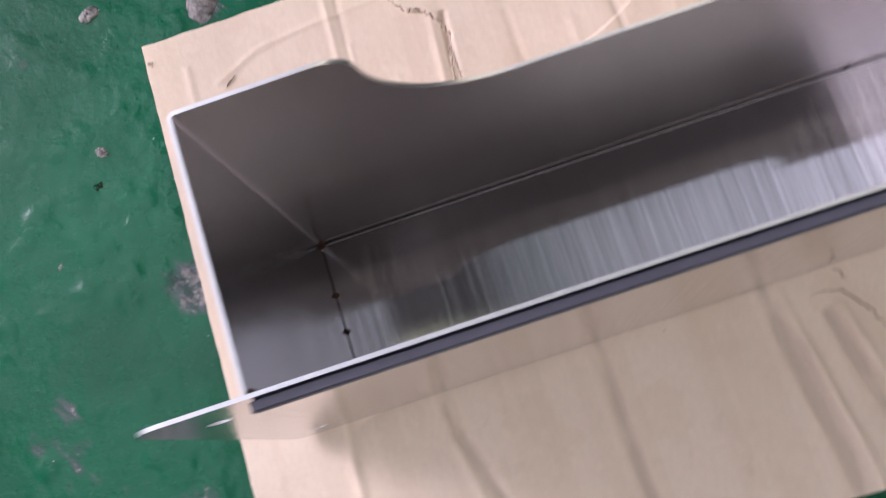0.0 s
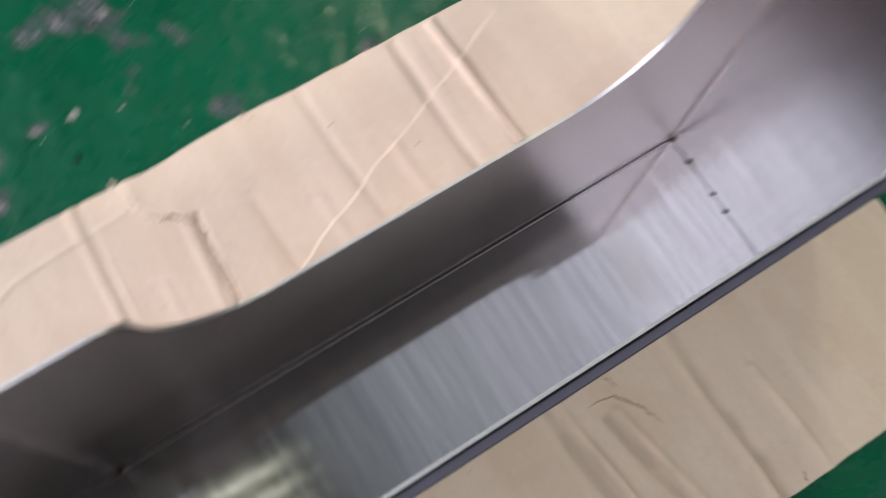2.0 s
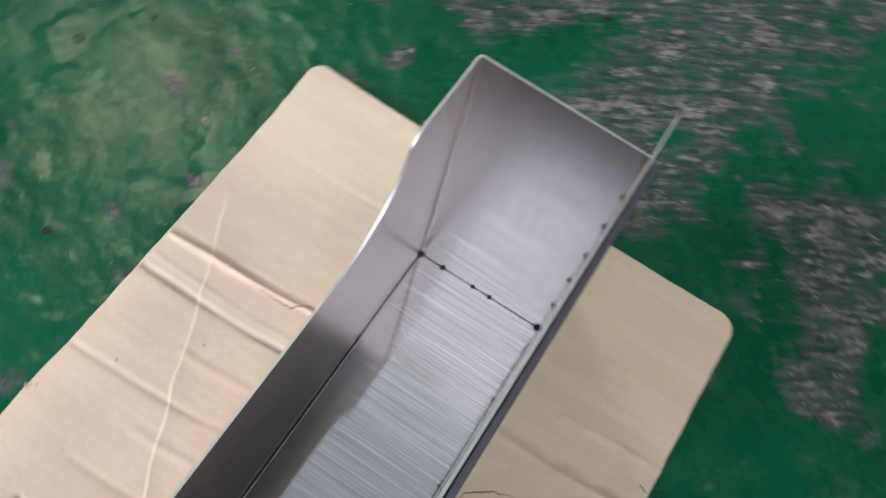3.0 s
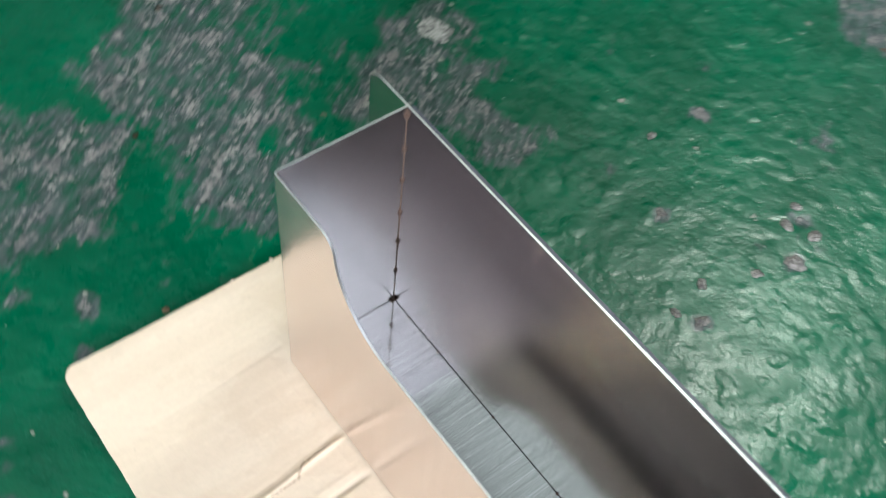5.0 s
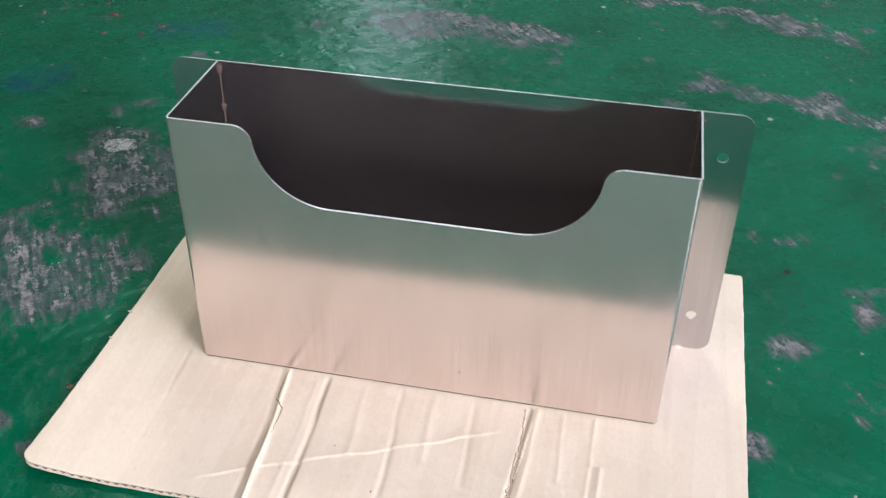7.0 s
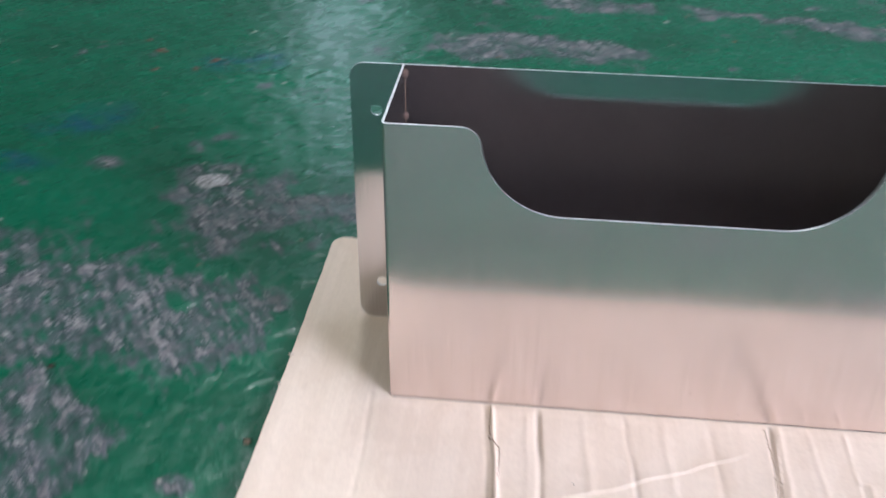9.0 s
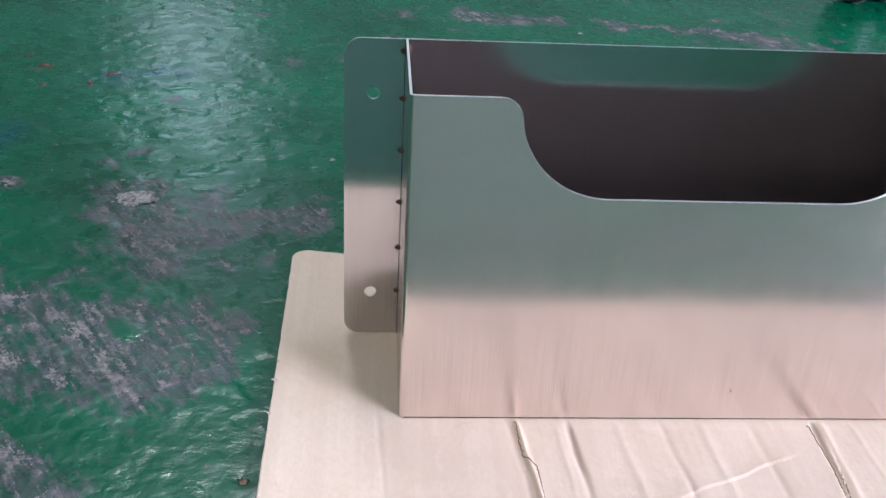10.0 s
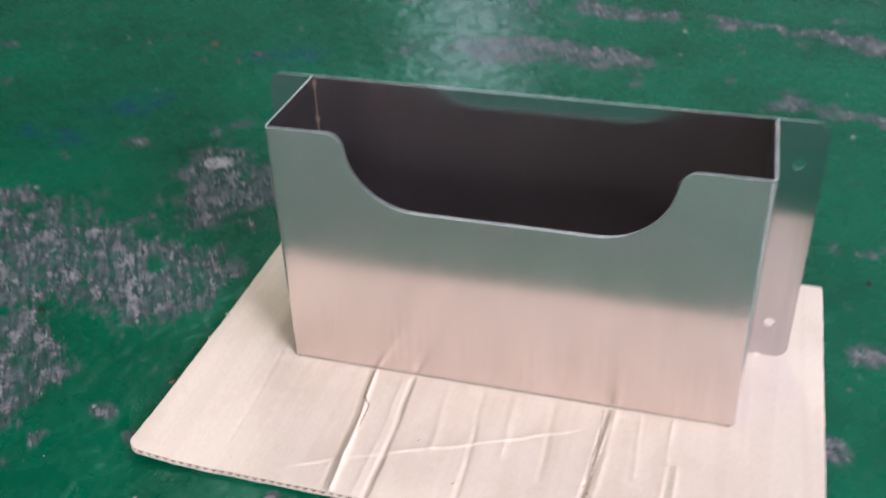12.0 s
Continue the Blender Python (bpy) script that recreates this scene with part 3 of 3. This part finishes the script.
def liner(name, parent, top, material):
    xs, ys = np.linspace(CX0, CX1, 570 if top else 150), np.linspace(CY0, CY1, 380 if top else 100)
    X, Y = np.meshgrid(xs, ys, indexing="ij")
    X2, Y2 = card_outline(X, Y)
    Z = card_height(X2, Y2) + (0 if top else 0.0006 - CT)
    if not top:
        Z = np.maximum(Z, FLOOR_Z + 0.0012)
    me = grid_mesh(name, xs, ys, Z, ("scuff_and_shade", card_height(X2, Y2, True)))
    co = np.stack([X2, Y2, Z], -1).reshape(-1, 3)
    me.vertices.foreach_set("co", co.astype(np.float32).ravel())
    me.update()
    ob = finish(name, me, material, parent)
    solid = ob.modifiers.new("thickness", "SOLIDIFY")
    solid.thickness, solid.offset = 0.0006, -1.0
    return ob


def fluting(parent):
    """The wavy middle layer, seen along the cut edges."""
    xs = np.linspace(CX0 + 0.003, CX1 - 0.003, 720)
    ys = np.concatenate([np.linspace(CY0 + 0.0012, CY0 + 0.02, 6), np.linspace(CY0 + 0.03, CY1 - 0.03, 8), np.linspace(CY1 - 0.02, CY1 - 0.0012, 6)])
    X, Y = np.meshgrid(xs, ys, indexing="ij")
    X2, Y2 = card_outline(X, Y)
    wave = 0.5 + 0.5 * np.sin(X2 / 0.0074 * 2 * np.pi)
    inner = np.clip(np.minimum(Y - CY0, CY1 - Y) / 0.02 - 1, 0, 1)
    top = card_height(X2, Y2) - 0.0011 - 0.0024 * inner
    low = np.maximum(card_height(X2, Y2) + 0.0006 - CT, FLOOR_Z + 0.0012) + 0.0001
    Z = low + wave * (top - low)
    me = grid_mesh("fluting", xs, ys, Z)
    co = np.stack([X2, Y2, Z], -1).reshape(-1, 3)
    me.vertices.foreach_set("co", co.astype(np.float32).ravel())
    me.update()
    ob = finish("fluting", me, CARD_TORN, parent, "wavy brown fluting between the liners")
    solid = ob.modifiers.new("thickness", "SOLIDIFY")
    solid.thickness, solid.offset = 0.0004, 0
    return ob


def paper_nib(parent, x, y, size, turn, seed):
    """A small shred of liner paper that curls out from the cut edge."""
    rng = np.random.default_rng(seed)
    bm, rows = bmesh.new(), []
    z0 = float(card_height(np.array([[x]]), np.array([[y]]))[0, 0])
    a = radians(turn)
    for k in range(6):
        u = k / 5
        half = size * 0.45 * (1 - u) ** 0.7 + 0.0003
        row = []
        for v in (-1, 0, 1):
            lx, ly = size * u + rng.normal(0, 0.0002), half * v + rng.normal(0, 0.0002)
            row.append(bm.verts.new((x + lx * math.cos(a) - ly * math.sin(a), y + lx * math.sin(a) + ly * math.cos(a), z0 + 0.0002 + 0.35 * size * u * u)))
        rows.append(row)
    for p, q in zip(rows[:-1], rows[1:]):
        for k in range(2):
            bm.faces.new((p[k], q[k], q[k + 1], p[k + 1]))
    ob = part("paper_nib", bm, CARD, parent, "curled shred of liner paper", None, 60)
    solid = ob.modifiers.new("thickness", "SOLIDIFY")
    solid.thickness = 0.0004
    return ob


def tear_line(parent, points, width, lift, seed):
    """A narrow torn fibre edge that stands up along a broken line."""
    rng = np.random.default_rng(seed)
    fine = []
    for (x0, y0), (x1, y1) in zip(points[:-1], points[1:]):
        n = max(2, int(math.hypot(x1 - x0, y1 - y0) / 0.0016))
        for k in range(n):
            t = k / n
            fine.append((x0 + (x1 - x0) * t + rng.normal(0, 0.0005), y0 + (y1 - y0) * t + rng.normal(0, 0.0005)))
    fine.append(points[-1])
    bm, before = bmesh.new(), None
    for k, (x, y) in enumerate(fine):
        taper = math.sin(math.pi * (k + 0.5) / len(fine)) ** 0.6
        z = float(card_height(np.array([[x]]), np.array([[y]]))[0, 0])
        w = width * taper * rng.uniform(0.75, 1.15)
        row = [bm.verts.new((x - w / 2, y - w / 3, z + 0.0001)), bm.verts.new((x, y, z + lift * taper * rng.uniform(0.8, 1.1) + 0.0005)),
               bm.verts.new((x + w / 2, y + w / 3, z + 0.0001))]
        if before:
            bm.faces.new((before[0], row[0], row[1], before[1]))
            bm.faces.new((before[1], row[1], row[2], before[2]))
        before = row
    return part("tear", bm, CARD_TORN, parent, "ragged torn fibre edge")


cardboard = thing("cardboard_sheet", "flattened creased brown corrugated cardboard lying on the green floor", "cardboard")
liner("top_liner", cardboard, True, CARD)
fluting(cardboard)
liner("bottom_liner", cardboard, False, CARD)
tear_line(cardboard, TEAR, 0.0011, 0.0003, 3)
tear_line(cardboard, [(0.148, 0.1165), (0.138, 0.1165), (0.131, 0.1195), (0.120, 0.134), (0.115, 0.148)], 0.0010, 0.0003, 4)
tear_line(cardboard, [(0.081, -0.004), (0.082, -0.025), (0.083, -0.040), (0.0905, -0.051), (0.092, -0.080)], 0.0011, 0.0003, 5)
tear_line(cardboard, [(0.291, -0.006), (0.292, -0.045), (0.290, -0.071), (0.290, -0.092)], 0.0011, 0.0003, 6)
tear_line(cardboard, [(0.132, 0.1065), (0.128, 0.110), (0.126, 0.1150)], 0.0008, 0.0003, 8)
tear_line(cardboard, [(0.060, 0.2165), (0.061, 0.2225)], 0.0013, 0.0006, 9)
for x, y, size, turn, seed in ((-0.0875, 0.040, 0.0042, 215, 1), (-0.0880, 0.062, 0.0018, 190, 2), (-0.0885, 0.0, 0.0024, 175, 3), (0.466, -0.140, 0.0030, -20, 4),
                               (0.232, -0.153, 0.0035, -95, 5), (0.322, -0.153, 0.0045, -70, 6)):
    paper_nib(cardboard, x, y, size, turn, seed)
tear_line(cardboard, [(0.426, -0.111), (0.420, -0.116)], 0.0020, 0.0008, 7)


# ---------------------------------------------------------------- stainless document holder
L, D, H, T, R = 0.400, 0.103, 0.2382, 0.0016, 0.0032
FLANGE = 0.0413
holder = thing("document_holder", "brushed stainless steel wall-mount document box standing on cardboard", "steel box")
Z0 = 0.0006


def front_top(x):
    """Height of the front's upper edge: two tangent arcs down to a straight lip, the same on both ends."""
    x = min(x, L - x)
    r, big, x1, x2 = 0.0143, 0.059, 0.0535, 0.1264
    low = 0.1727
    if x <= x1:
        return H
    split = 0.0677
    if x < split:
        return H - r + math.sqrt(max(0, r * r - (x - x1) ** 2))
    if x < x2:
        return low + big - math.sqrt(max(0, big * big - (x - x2) ** 2))
    return low


def front_panel():
    """Front sheet with its cut-out and the bends round to the sides."""
    half = [R, 0.02, 0.04, 0.0535]
    half += [0.0535 + 0.0143 * math.sin(radians(a)) for a in (8, 16, 24, 32, 40, 48, 56, 64, 72, 78)]
    half += [0.1264 - 0.059 * math.cos(radians(a)) for a in range(7, 90, 4)]
    half += [0.1264, 0.15, 0.18]
    xs = half + [0.2] + [L - x for x in reversed(half)]
    columns = []
    for k in range(7):
        a = radians(90 * k / 6)
        columns.append(((R - R * math.cos(a), R - R * math.sin(a)), (R - (R - T) * math.cos(a), R - (R - T) * math.sin(a)), H))
    columns += [((x, 0.0), (x, T), front_top(x)) for x in xs[1:-1]]
    for k in range(7):
        a = radians(90 * k / 6)
        columns.append(((L - R + R * math.sin(a), R - R * math.cos(a)), (L - R + (R - T) * math.sin(a), R - (R - T) * math.cos(a)), H))
    bm, rows = bmesh.new(), []
    for outer, inner, top in columns:
        rows.append([bm.verts.new((*outer, Z0)), bm.verts.new((*outer, top)), bm.verts.new((*inner, top)), bm.verts.new((*inner, Z0))])
    for a, b in zip(rows[:-1], rows[1:]):
        for k in range(4):
            face = bm.faces.new((a[k], b[k], b[(k + 1) % 4], a[(k + 1) % 4]))
            face.material_index = 1 if k == 1 else 0
    bm.faces.new(rows[0]), bm.faces.new(rows[-1])
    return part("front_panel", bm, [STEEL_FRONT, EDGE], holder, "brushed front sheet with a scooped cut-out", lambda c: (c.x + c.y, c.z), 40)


def side_panel(x0):
    bm = bmesh.new()
    v = [[bm.verts.new((x0 + dx, y, z)) for y, z in ((R, Z0), (D, Z0), (D, H), (R, H))] for dx in (0, T)]
    bm.faces.new(v[0]), bm.faces.new(v[1])
    for k in range(4):
        face = bm.faces.new((v[0][k], v[0][(k + 1) % 4], v[1][(k + 1) % 4], v[1][k]))
        face.material_index = 1 if k == 2 else 0
    return part("side_panel", bm, [STEEL, EDGE], holder, "", lambda c: (c.y + c.x, c.z))


def bottom_panel():
    gap = 0.0005
    bm = bmesh.new()
    xs = np.linspace(T + gap, L - T - gap, 30)
    rows = []
    for x in xs:
        bow = 0.0
        rows.append([bm.verts.new((x, y, z)) for y, z in ((T + gap, 0.0003), (D - gap, 0.0003), (D - gap, 0.0018 + bow), (T + gap, 0.0018 + bow))])
    for a, b in zip(rows[:-1], rows[1:]):
        for k in range(4):
            bm.faces.new((a[k], b[k], b[(k + 1) % 4], a[(k + 1) % 4]))
    bm.faces.new(rows[0]), bm.faces.new(rows[-1])
    return part("bottom_panel", bm, STEEL_FLOOR, holder, "inside bottom with cross scratches", lambda c: (c.x, c.y))


def back_plate():
    """Back sheet that runs past the box on both ends as drilled flanges with rounded corners."""
    rc, hole_r = 0.012, 0.0046
    holes = [(-0.0213, 0.0384), (-0.0213, 0.1996), (L + 0.0213, 0.0384), (L + 0.0213, 0.1996)]
    bm = bmesh.new()

    def ring(points):
        vs = [bm.verts.new((x, D, z)) for x, z in points]
        return [bm.edges.new((vs[k], vs[(k + 1) % len(vs)])) for k in range(len(vs))]

    outline = []
    for cx, cz, a0 in ((L + FLANGE - rc, Z0 + rc, -90), (L + FLANGE - rc, H - rc, 0), (-FLANGE + rc, H - rc, 90), (-FLANGE + rc, Z0 + rc, 180)):
        outline += [(cx + rc * math.cos(radians(a0 + 10 * k)), cz + rc * math.sin(radians(a0 + 10 * k))) for k in range(10)]
    edges = ring(outline)
    for hx, hz in holes:
        edges += ring([(hx + hole_r * math.cos(radians(15 * k)), hz + hole_r * math.sin(radians(15 * k))) for k in range(24)])
    bmesh.ops.triangle_fill(bm, use_beauty=True, use_dissolve=False, edges=edges)
    flat = list(bm.faces)
    out = bmesh.ops.extrude_face_region(bm, geom=flat)
    moved = [g for g in out["geom"] if isinstance(g, bmesh.types.BMVert)]
    bmesh.ops.translate(bm, vec=(0, T, 0), verts=moved)
    bmesh.ops.recalc_face_normals(bm, faces=bm.faces)
    for face in bm.faces:
        if abs(face.normal.y) < 0.5:
            face.material_index = 1
    return part("back_plate", bm, [STEEL, EDGE], holder, "flanged back sheet with four drilled holes", lambda c: (c.x, c.z))


def top_lip():
    """Narrow protective strip behind the upper edge of the back sheet."""
    y0 = D + T + 0.0010
    profile = [(y0, H - 0.0021), (y0 + 0.0030, H - 0.00245), (y0 + 0.0036, H - 0.0034), (y0 + 0.0036, H - 0.0085),
               (y0 - 0.0010, H - 0.0085), (y0 - 0.0010, H - 0.0075), (y0, H - 0.0075)]
    bm = bmesh.new()
    ends = [[bm.verts.new((x, y, z)) for y, z in profile] for x in (0.0012, L - 0.0012)]
    bm.faces.new(ends[0]), bm.faces.new(ends[1])
    for k in range(len(profile)):
        bm.faces.new((ends[0][k], ends[0][(k + 1) % len(profile)], ends[1][(k + 1) % len(profile)], ends[1][k]))
    return part("edge_strip", bm, STRIP, holder, "dark violet-grey protective edge strip", lambda c: (c.x, c.z + c.y))


front_panel()
side_panel(0.0)
side_panel(L - T)
bottom_panel()
back_plate()
top_lip()

# tack welds: one flattened bead, shared
bead = bmesh.new()
bmesh.ops.create_icosphere(bead, subdivisions=2, radius=1, matrix=Matrix.Diagonal((1, 1, 0.35, 1)))
for v in bead.verts:
    v.co *= 1 + 0.18 * noise.noise(v.co * 2.3)
bead_mesh = bpy.data.meshes.new("weld_spot")
bead.to_mesh(bead_mesh)
bead.free()
for face in bead_mesh.polygons:
    face.use_smooth = True
bead_mesh.materials.append(WELD)


def weld(x, y, z, r=0.0017, stretch=1.0, turn=(0, 0, 0)):
    ob = new("weld_spot", bead_mesh)
    ob.parent = holder
    ob.location, ob.rotation_euler, ob.scale = (x, y, z), turn, (r * stretch, r, r)
    return ob


B = 0.0018
for y, r in ((0.003, 0.0022), (0.021, 0.0020), (0.047, 0.0016), (0.061, 0.0017), (0.101, 0.0026)):
    weld(T + 0.0004, y, B, r)
for y, r in ((0.003, 0.0022), (0.033, 0.0020), (0.055, 0.0019), (0.078, 0.0018)):
    weld(L - T - 0.0004, y, B, r)
for x, r in ((0.024, 0.0009), (0.065, 0.0012), (0.137, 0.0012), (0.215, 0.0012), (0.30, 0.0012)):
    weld(x, D - 0.0004, B, r)
for z, r in ((0.231, 0.0026), (0.196, 0.0020), (0.162, 0.0018), (0.123, 0.0017), (0.086, 0.0017), (0.045, 0.0015)):
    weld(T + 0.0007, D - 0.0007, z, r * 1.5, turn=(radians(90), 0, radians(45)))
    weld(L - T - 0.0007, D - 0.0007, z, r * 1.3, turn=(radians(90), 0, radians(-45)))
for z in (0.040, 0.078, 0.116, 0.157, 0.196, 0.230):
    weld(-0.0006, D - 0.0004, z, 0.0021, 1.5, (radians(90), 0, 0))
    weld(L + 0.0006, D - 0.0004, z, 0.0021, 1.5, (radians(90), 0, 0))
weld(0.082, T + 0.0003, B, 0.0009, 1.0)


# small scuffs on the outside of the front
for x, z, r, stretch in ((0.2322, 0.0251, 0.0014, 0.35), (0.2498, 0.0188, 0.0008, 0.6), (0.2708, 0.0073, 0.0009, 0.8), (0.2454, 0.1347, 0.0011, 0.3)):
    ob = weld(x, 0.0002, z, r, stretch, (radians(90), 0, 0))
    ob.name = "scuff_and_shade"


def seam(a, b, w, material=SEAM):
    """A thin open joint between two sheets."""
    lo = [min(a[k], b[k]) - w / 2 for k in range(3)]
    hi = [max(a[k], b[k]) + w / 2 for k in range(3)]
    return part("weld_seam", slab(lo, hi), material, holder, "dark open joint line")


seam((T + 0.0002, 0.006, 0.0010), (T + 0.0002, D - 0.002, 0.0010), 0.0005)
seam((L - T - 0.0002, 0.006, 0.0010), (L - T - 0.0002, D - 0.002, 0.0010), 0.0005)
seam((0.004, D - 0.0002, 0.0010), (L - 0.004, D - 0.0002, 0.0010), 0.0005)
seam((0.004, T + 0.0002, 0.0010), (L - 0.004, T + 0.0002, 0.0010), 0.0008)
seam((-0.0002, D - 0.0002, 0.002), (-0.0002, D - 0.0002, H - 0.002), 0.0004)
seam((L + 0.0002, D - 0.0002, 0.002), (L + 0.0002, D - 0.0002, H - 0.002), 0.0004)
seam((T + 0.0001, D - 0.0001, 0.004), (T + 0.0001, D - 0.0001, H - 0.003), 0.0005, TACKED)
seam((L - T - 0.0001, D - 0.0001, 0.004), (L - T - 0.0001, D - 0.0001, H - 0.003), 0.0005, TACKED)
part("joint_edge", slab((0.005, T + 0.0011, 0.0010), (L - 0.005, T + 0.0017, 0.0020), 0.0002), EDGE, holder, "bright bent edge beside the joint")
# dark strip in place of the contact shade below the front sheet
part("foot_shade", slab((0.003, 0.0005, -0.0007), (L - 0.003, 0.0012, 0.0007)), SEAM, holder, "dark strip standing in for the shade under the front edge")
part("pen_tick", slab((0.0816, T - 0.0002, 0.0024), (0.0825, T + 0.0003, 0.0090)), SEAM, holder, "short dark pen tick")


# ---------------------------------------------------------------- loose chips and crusts on the floor
def crumb_material(name, dark, light, rough=0.8):
    n = Nodes(name)
    n.set(Base_Color=n.mix(n.ramp(n.noise(260, 4, 0.7), 0.35, 0.65), dark, light), Roughness=rough)
    n.set(Normal=n.bump(n.noise(600, 3), 0.6, 0.001))
    return n.mat


CHIP_STONE = crumb_material("grey_mortar_chip", (0.055, 0.05, 0.048), (0.27, 0.24, 0.225), 0.6)
CHIP_RUST = crumb_material("brown_rust_flake", (0.025, 0.014, 0.009), (0.115, 0.066, 0.038))
CHIP_PALE = crumb_material("pale_mortar_crust", (0.05, 0.048, 0.05), (0.42, 0.40, 0.38))


def crust(name, label, category, group, material, x, y, size, thick, turn, seed):
    """A flat broken lump with a ragged rim, pressed on the floor."""
    bm = bmesh.new()
    bmesh.ops.create_icosphere(bm, subdivisions=3, radius=1)
    shift = Vector((seed * 3.7, seed * 1.9, seed * 0.7))
    for v in bm.verts:
        p = v.co.copy()
        k = 1 + 0.42 * noise.noise(p * 1.5 + shift) + 0.22 * noise.noise(p * 4.1 + shift)
        v.co = Vector((p.x * k, p.y * k * 0.72, max(p.z, -0.25) * (1 + 0.9 * noise.noise(p * 3.3 - shift))))
    for v in bm.verts:
        v.co = Vector((v.co.x * size, v.co.y * size, v.co.z * thick))
    ob = part(name, bm, material, None, "", None, 50)
    tagged(ob, label, category, group)
    ob.matrix_world = pose(x, y, FLOOR_Z + 0.0001, 0, 0, turn)
    return ob


for k, (x, y, size) in enumerate(((0.150, 0.301, 0.0055), (0.170, 0.314, 0.0065), (0.142, 0.342, 0.0060), (0.176, 0.432, 0.0095), (0.166, 0.471, 0.0075),
                                  (0.142, 0.459, 0.0070), (0.132, 0.484, 0.0060), (-0.012, 0.429, 0.0055), (0.063, 0.369, 0.0055), (0.163, 0.393, 0.0060),
                                  (0.513, -0.100, 0.0040), (0.499, -0.191, 0.0060), (0.566, -0.191, 0.0050))):
    crust("mortar_chip", "small grey-brown mortar chip stuck on the green floor", "chip", "mortar chips on the floor", CHIP_STONE, x, y, size, size * 0.34, k * 67, k + 1)
for k, (x, y, size) in enumerate(((-0.440, 0.704, 0.0075), (-0.351, 0.677, 0.0070), (-0.424, 0.635, 0.0055), (-0.369, 0.646, 0.0055), (-0.470, 0.741, 0.0045), (-0.432, 0.700, 0.0040))):
    crust("rust_flake", "brown rust flake lying on the green floor", "flake", "rust flakes on the floor", CHIP_RUST, x, y, size, size * 0.30, k * 41, k + 20)
crust("mortar_crust", "dark pitted mortar crust on the floor beside the cardboard", "crust", "", CHIP_STONE, 0.429, -0.175, 0.0135, 0.0026, 80, 31)
crust("mortar_crust", "pale pitted mortar crust on the worn floor", "crust", "", CHIP_PALE, -0.250, 0.338, 0.0200, 0.0022, 10, 37)


# ---------------------------------------------------------------- caster of a trolley on the floor behind
def turned(profile, material, name, parent, label="", axis="X", at=(0, 0, 0), smooth=35):
    """A part turned on a lathe from (radius, along) pairs."""
    bm, rings, n = bmesh.new(), [], 28
    for r, d in profile:
        ring = []
        for k in range(n):
            a = 2 * math.pi * k / n
            p = (d, r * math.cos(a), r * math.sin(a)) if axis == "X" else (r * math.cos(a), r * math.sin(a), d)
            ring.append(bm.verts.new(Vector(p) + Vector(at)))
        rings.append(ring)
    for a, b in zip(rings[:-1], rings[1:]):
        for k in range(n):
            bm.faces.new((a[k], a[(k + 1) % n], b[(k + 1) % n], b[k]))
    bm.faces.new(rings[0]), bm.faces.new(rings[-1])
    return part(name, bm, material, parent, label, None, smooth)


def caster():
    ob = thing("trolley_caster", "dark twin-wheel trolley caster standing on the green floor", "caster")
    r = 0.05
    for x in (-0.032, 0.032):
        w = turned([(r * 0.7, -0.012), (r * 0.94, -0.012), (r, -0.007), (r, 0.007), (r * 0.94, 0.012), (r * 0.7, 0.012)], RUBBER, "wheel", ob, "", "X", (x, 0, r))
        turned([(r * 0.2, -0.014), (r * 0.66, -0.013), (r * 0.66, 0.013), (r * 0.2, 0.014)], ZINC, "hub", w, "grey wheel hub", "X", (x, 0, r))
    part("fork", slab((-0.016, -0.03, 0.04), (0.016, 0.03, 0.115), 0.003), ZINC, ob)
    turned([(0.008, -0.05), (0.008, 0.05)], ZINC, "axle", ob, "", "X", (0, 0, r))
    part("top_plate", slab((-0.05, -0.05, 0.115), (0.05, 0.05, 0.121), 0.001), ZINC, ob)
    ob.matrix_world = pose(0.83, 1.15, FLOOR_Z - 0.0003, 0, 0, 15)
    return ob


caster()


# ---------------------------------------------------------------- tube lamp hanging overhead
def tube_lamp():
    ob = thing("hanging_tube_lamp", "three-tube fluorescent workshop lamp hanging from the roof", "lamp")
    bm = slab((-0.35, -0.15, 0.03), (0.35, 0.15, 0.08), 0.01)
    part("reflector", bm, LAMP_WHITE, ob)
    for y in (-0.085, 0.0, 0.085):
        turned([(0.008, -0.33), (0.011, -0.32), (0.011, 0.32), (0.008, 0.33)], TUBE.mat, "tube", ob, "lit fluorescent tube", "X", (0, y, 0.012))
    for x in (-0.25, 0.25):
        turned([(0.006, 0.08), (0.006, 0.86)], ZINC, "hanger_rod", ob, "", "Z", (x, 0, 0))
    ob.matrix_world = pose(0.76, -0.25, ROOF_Z - 0.86, 0, 0, -4)
    return ob


tube_lamp()
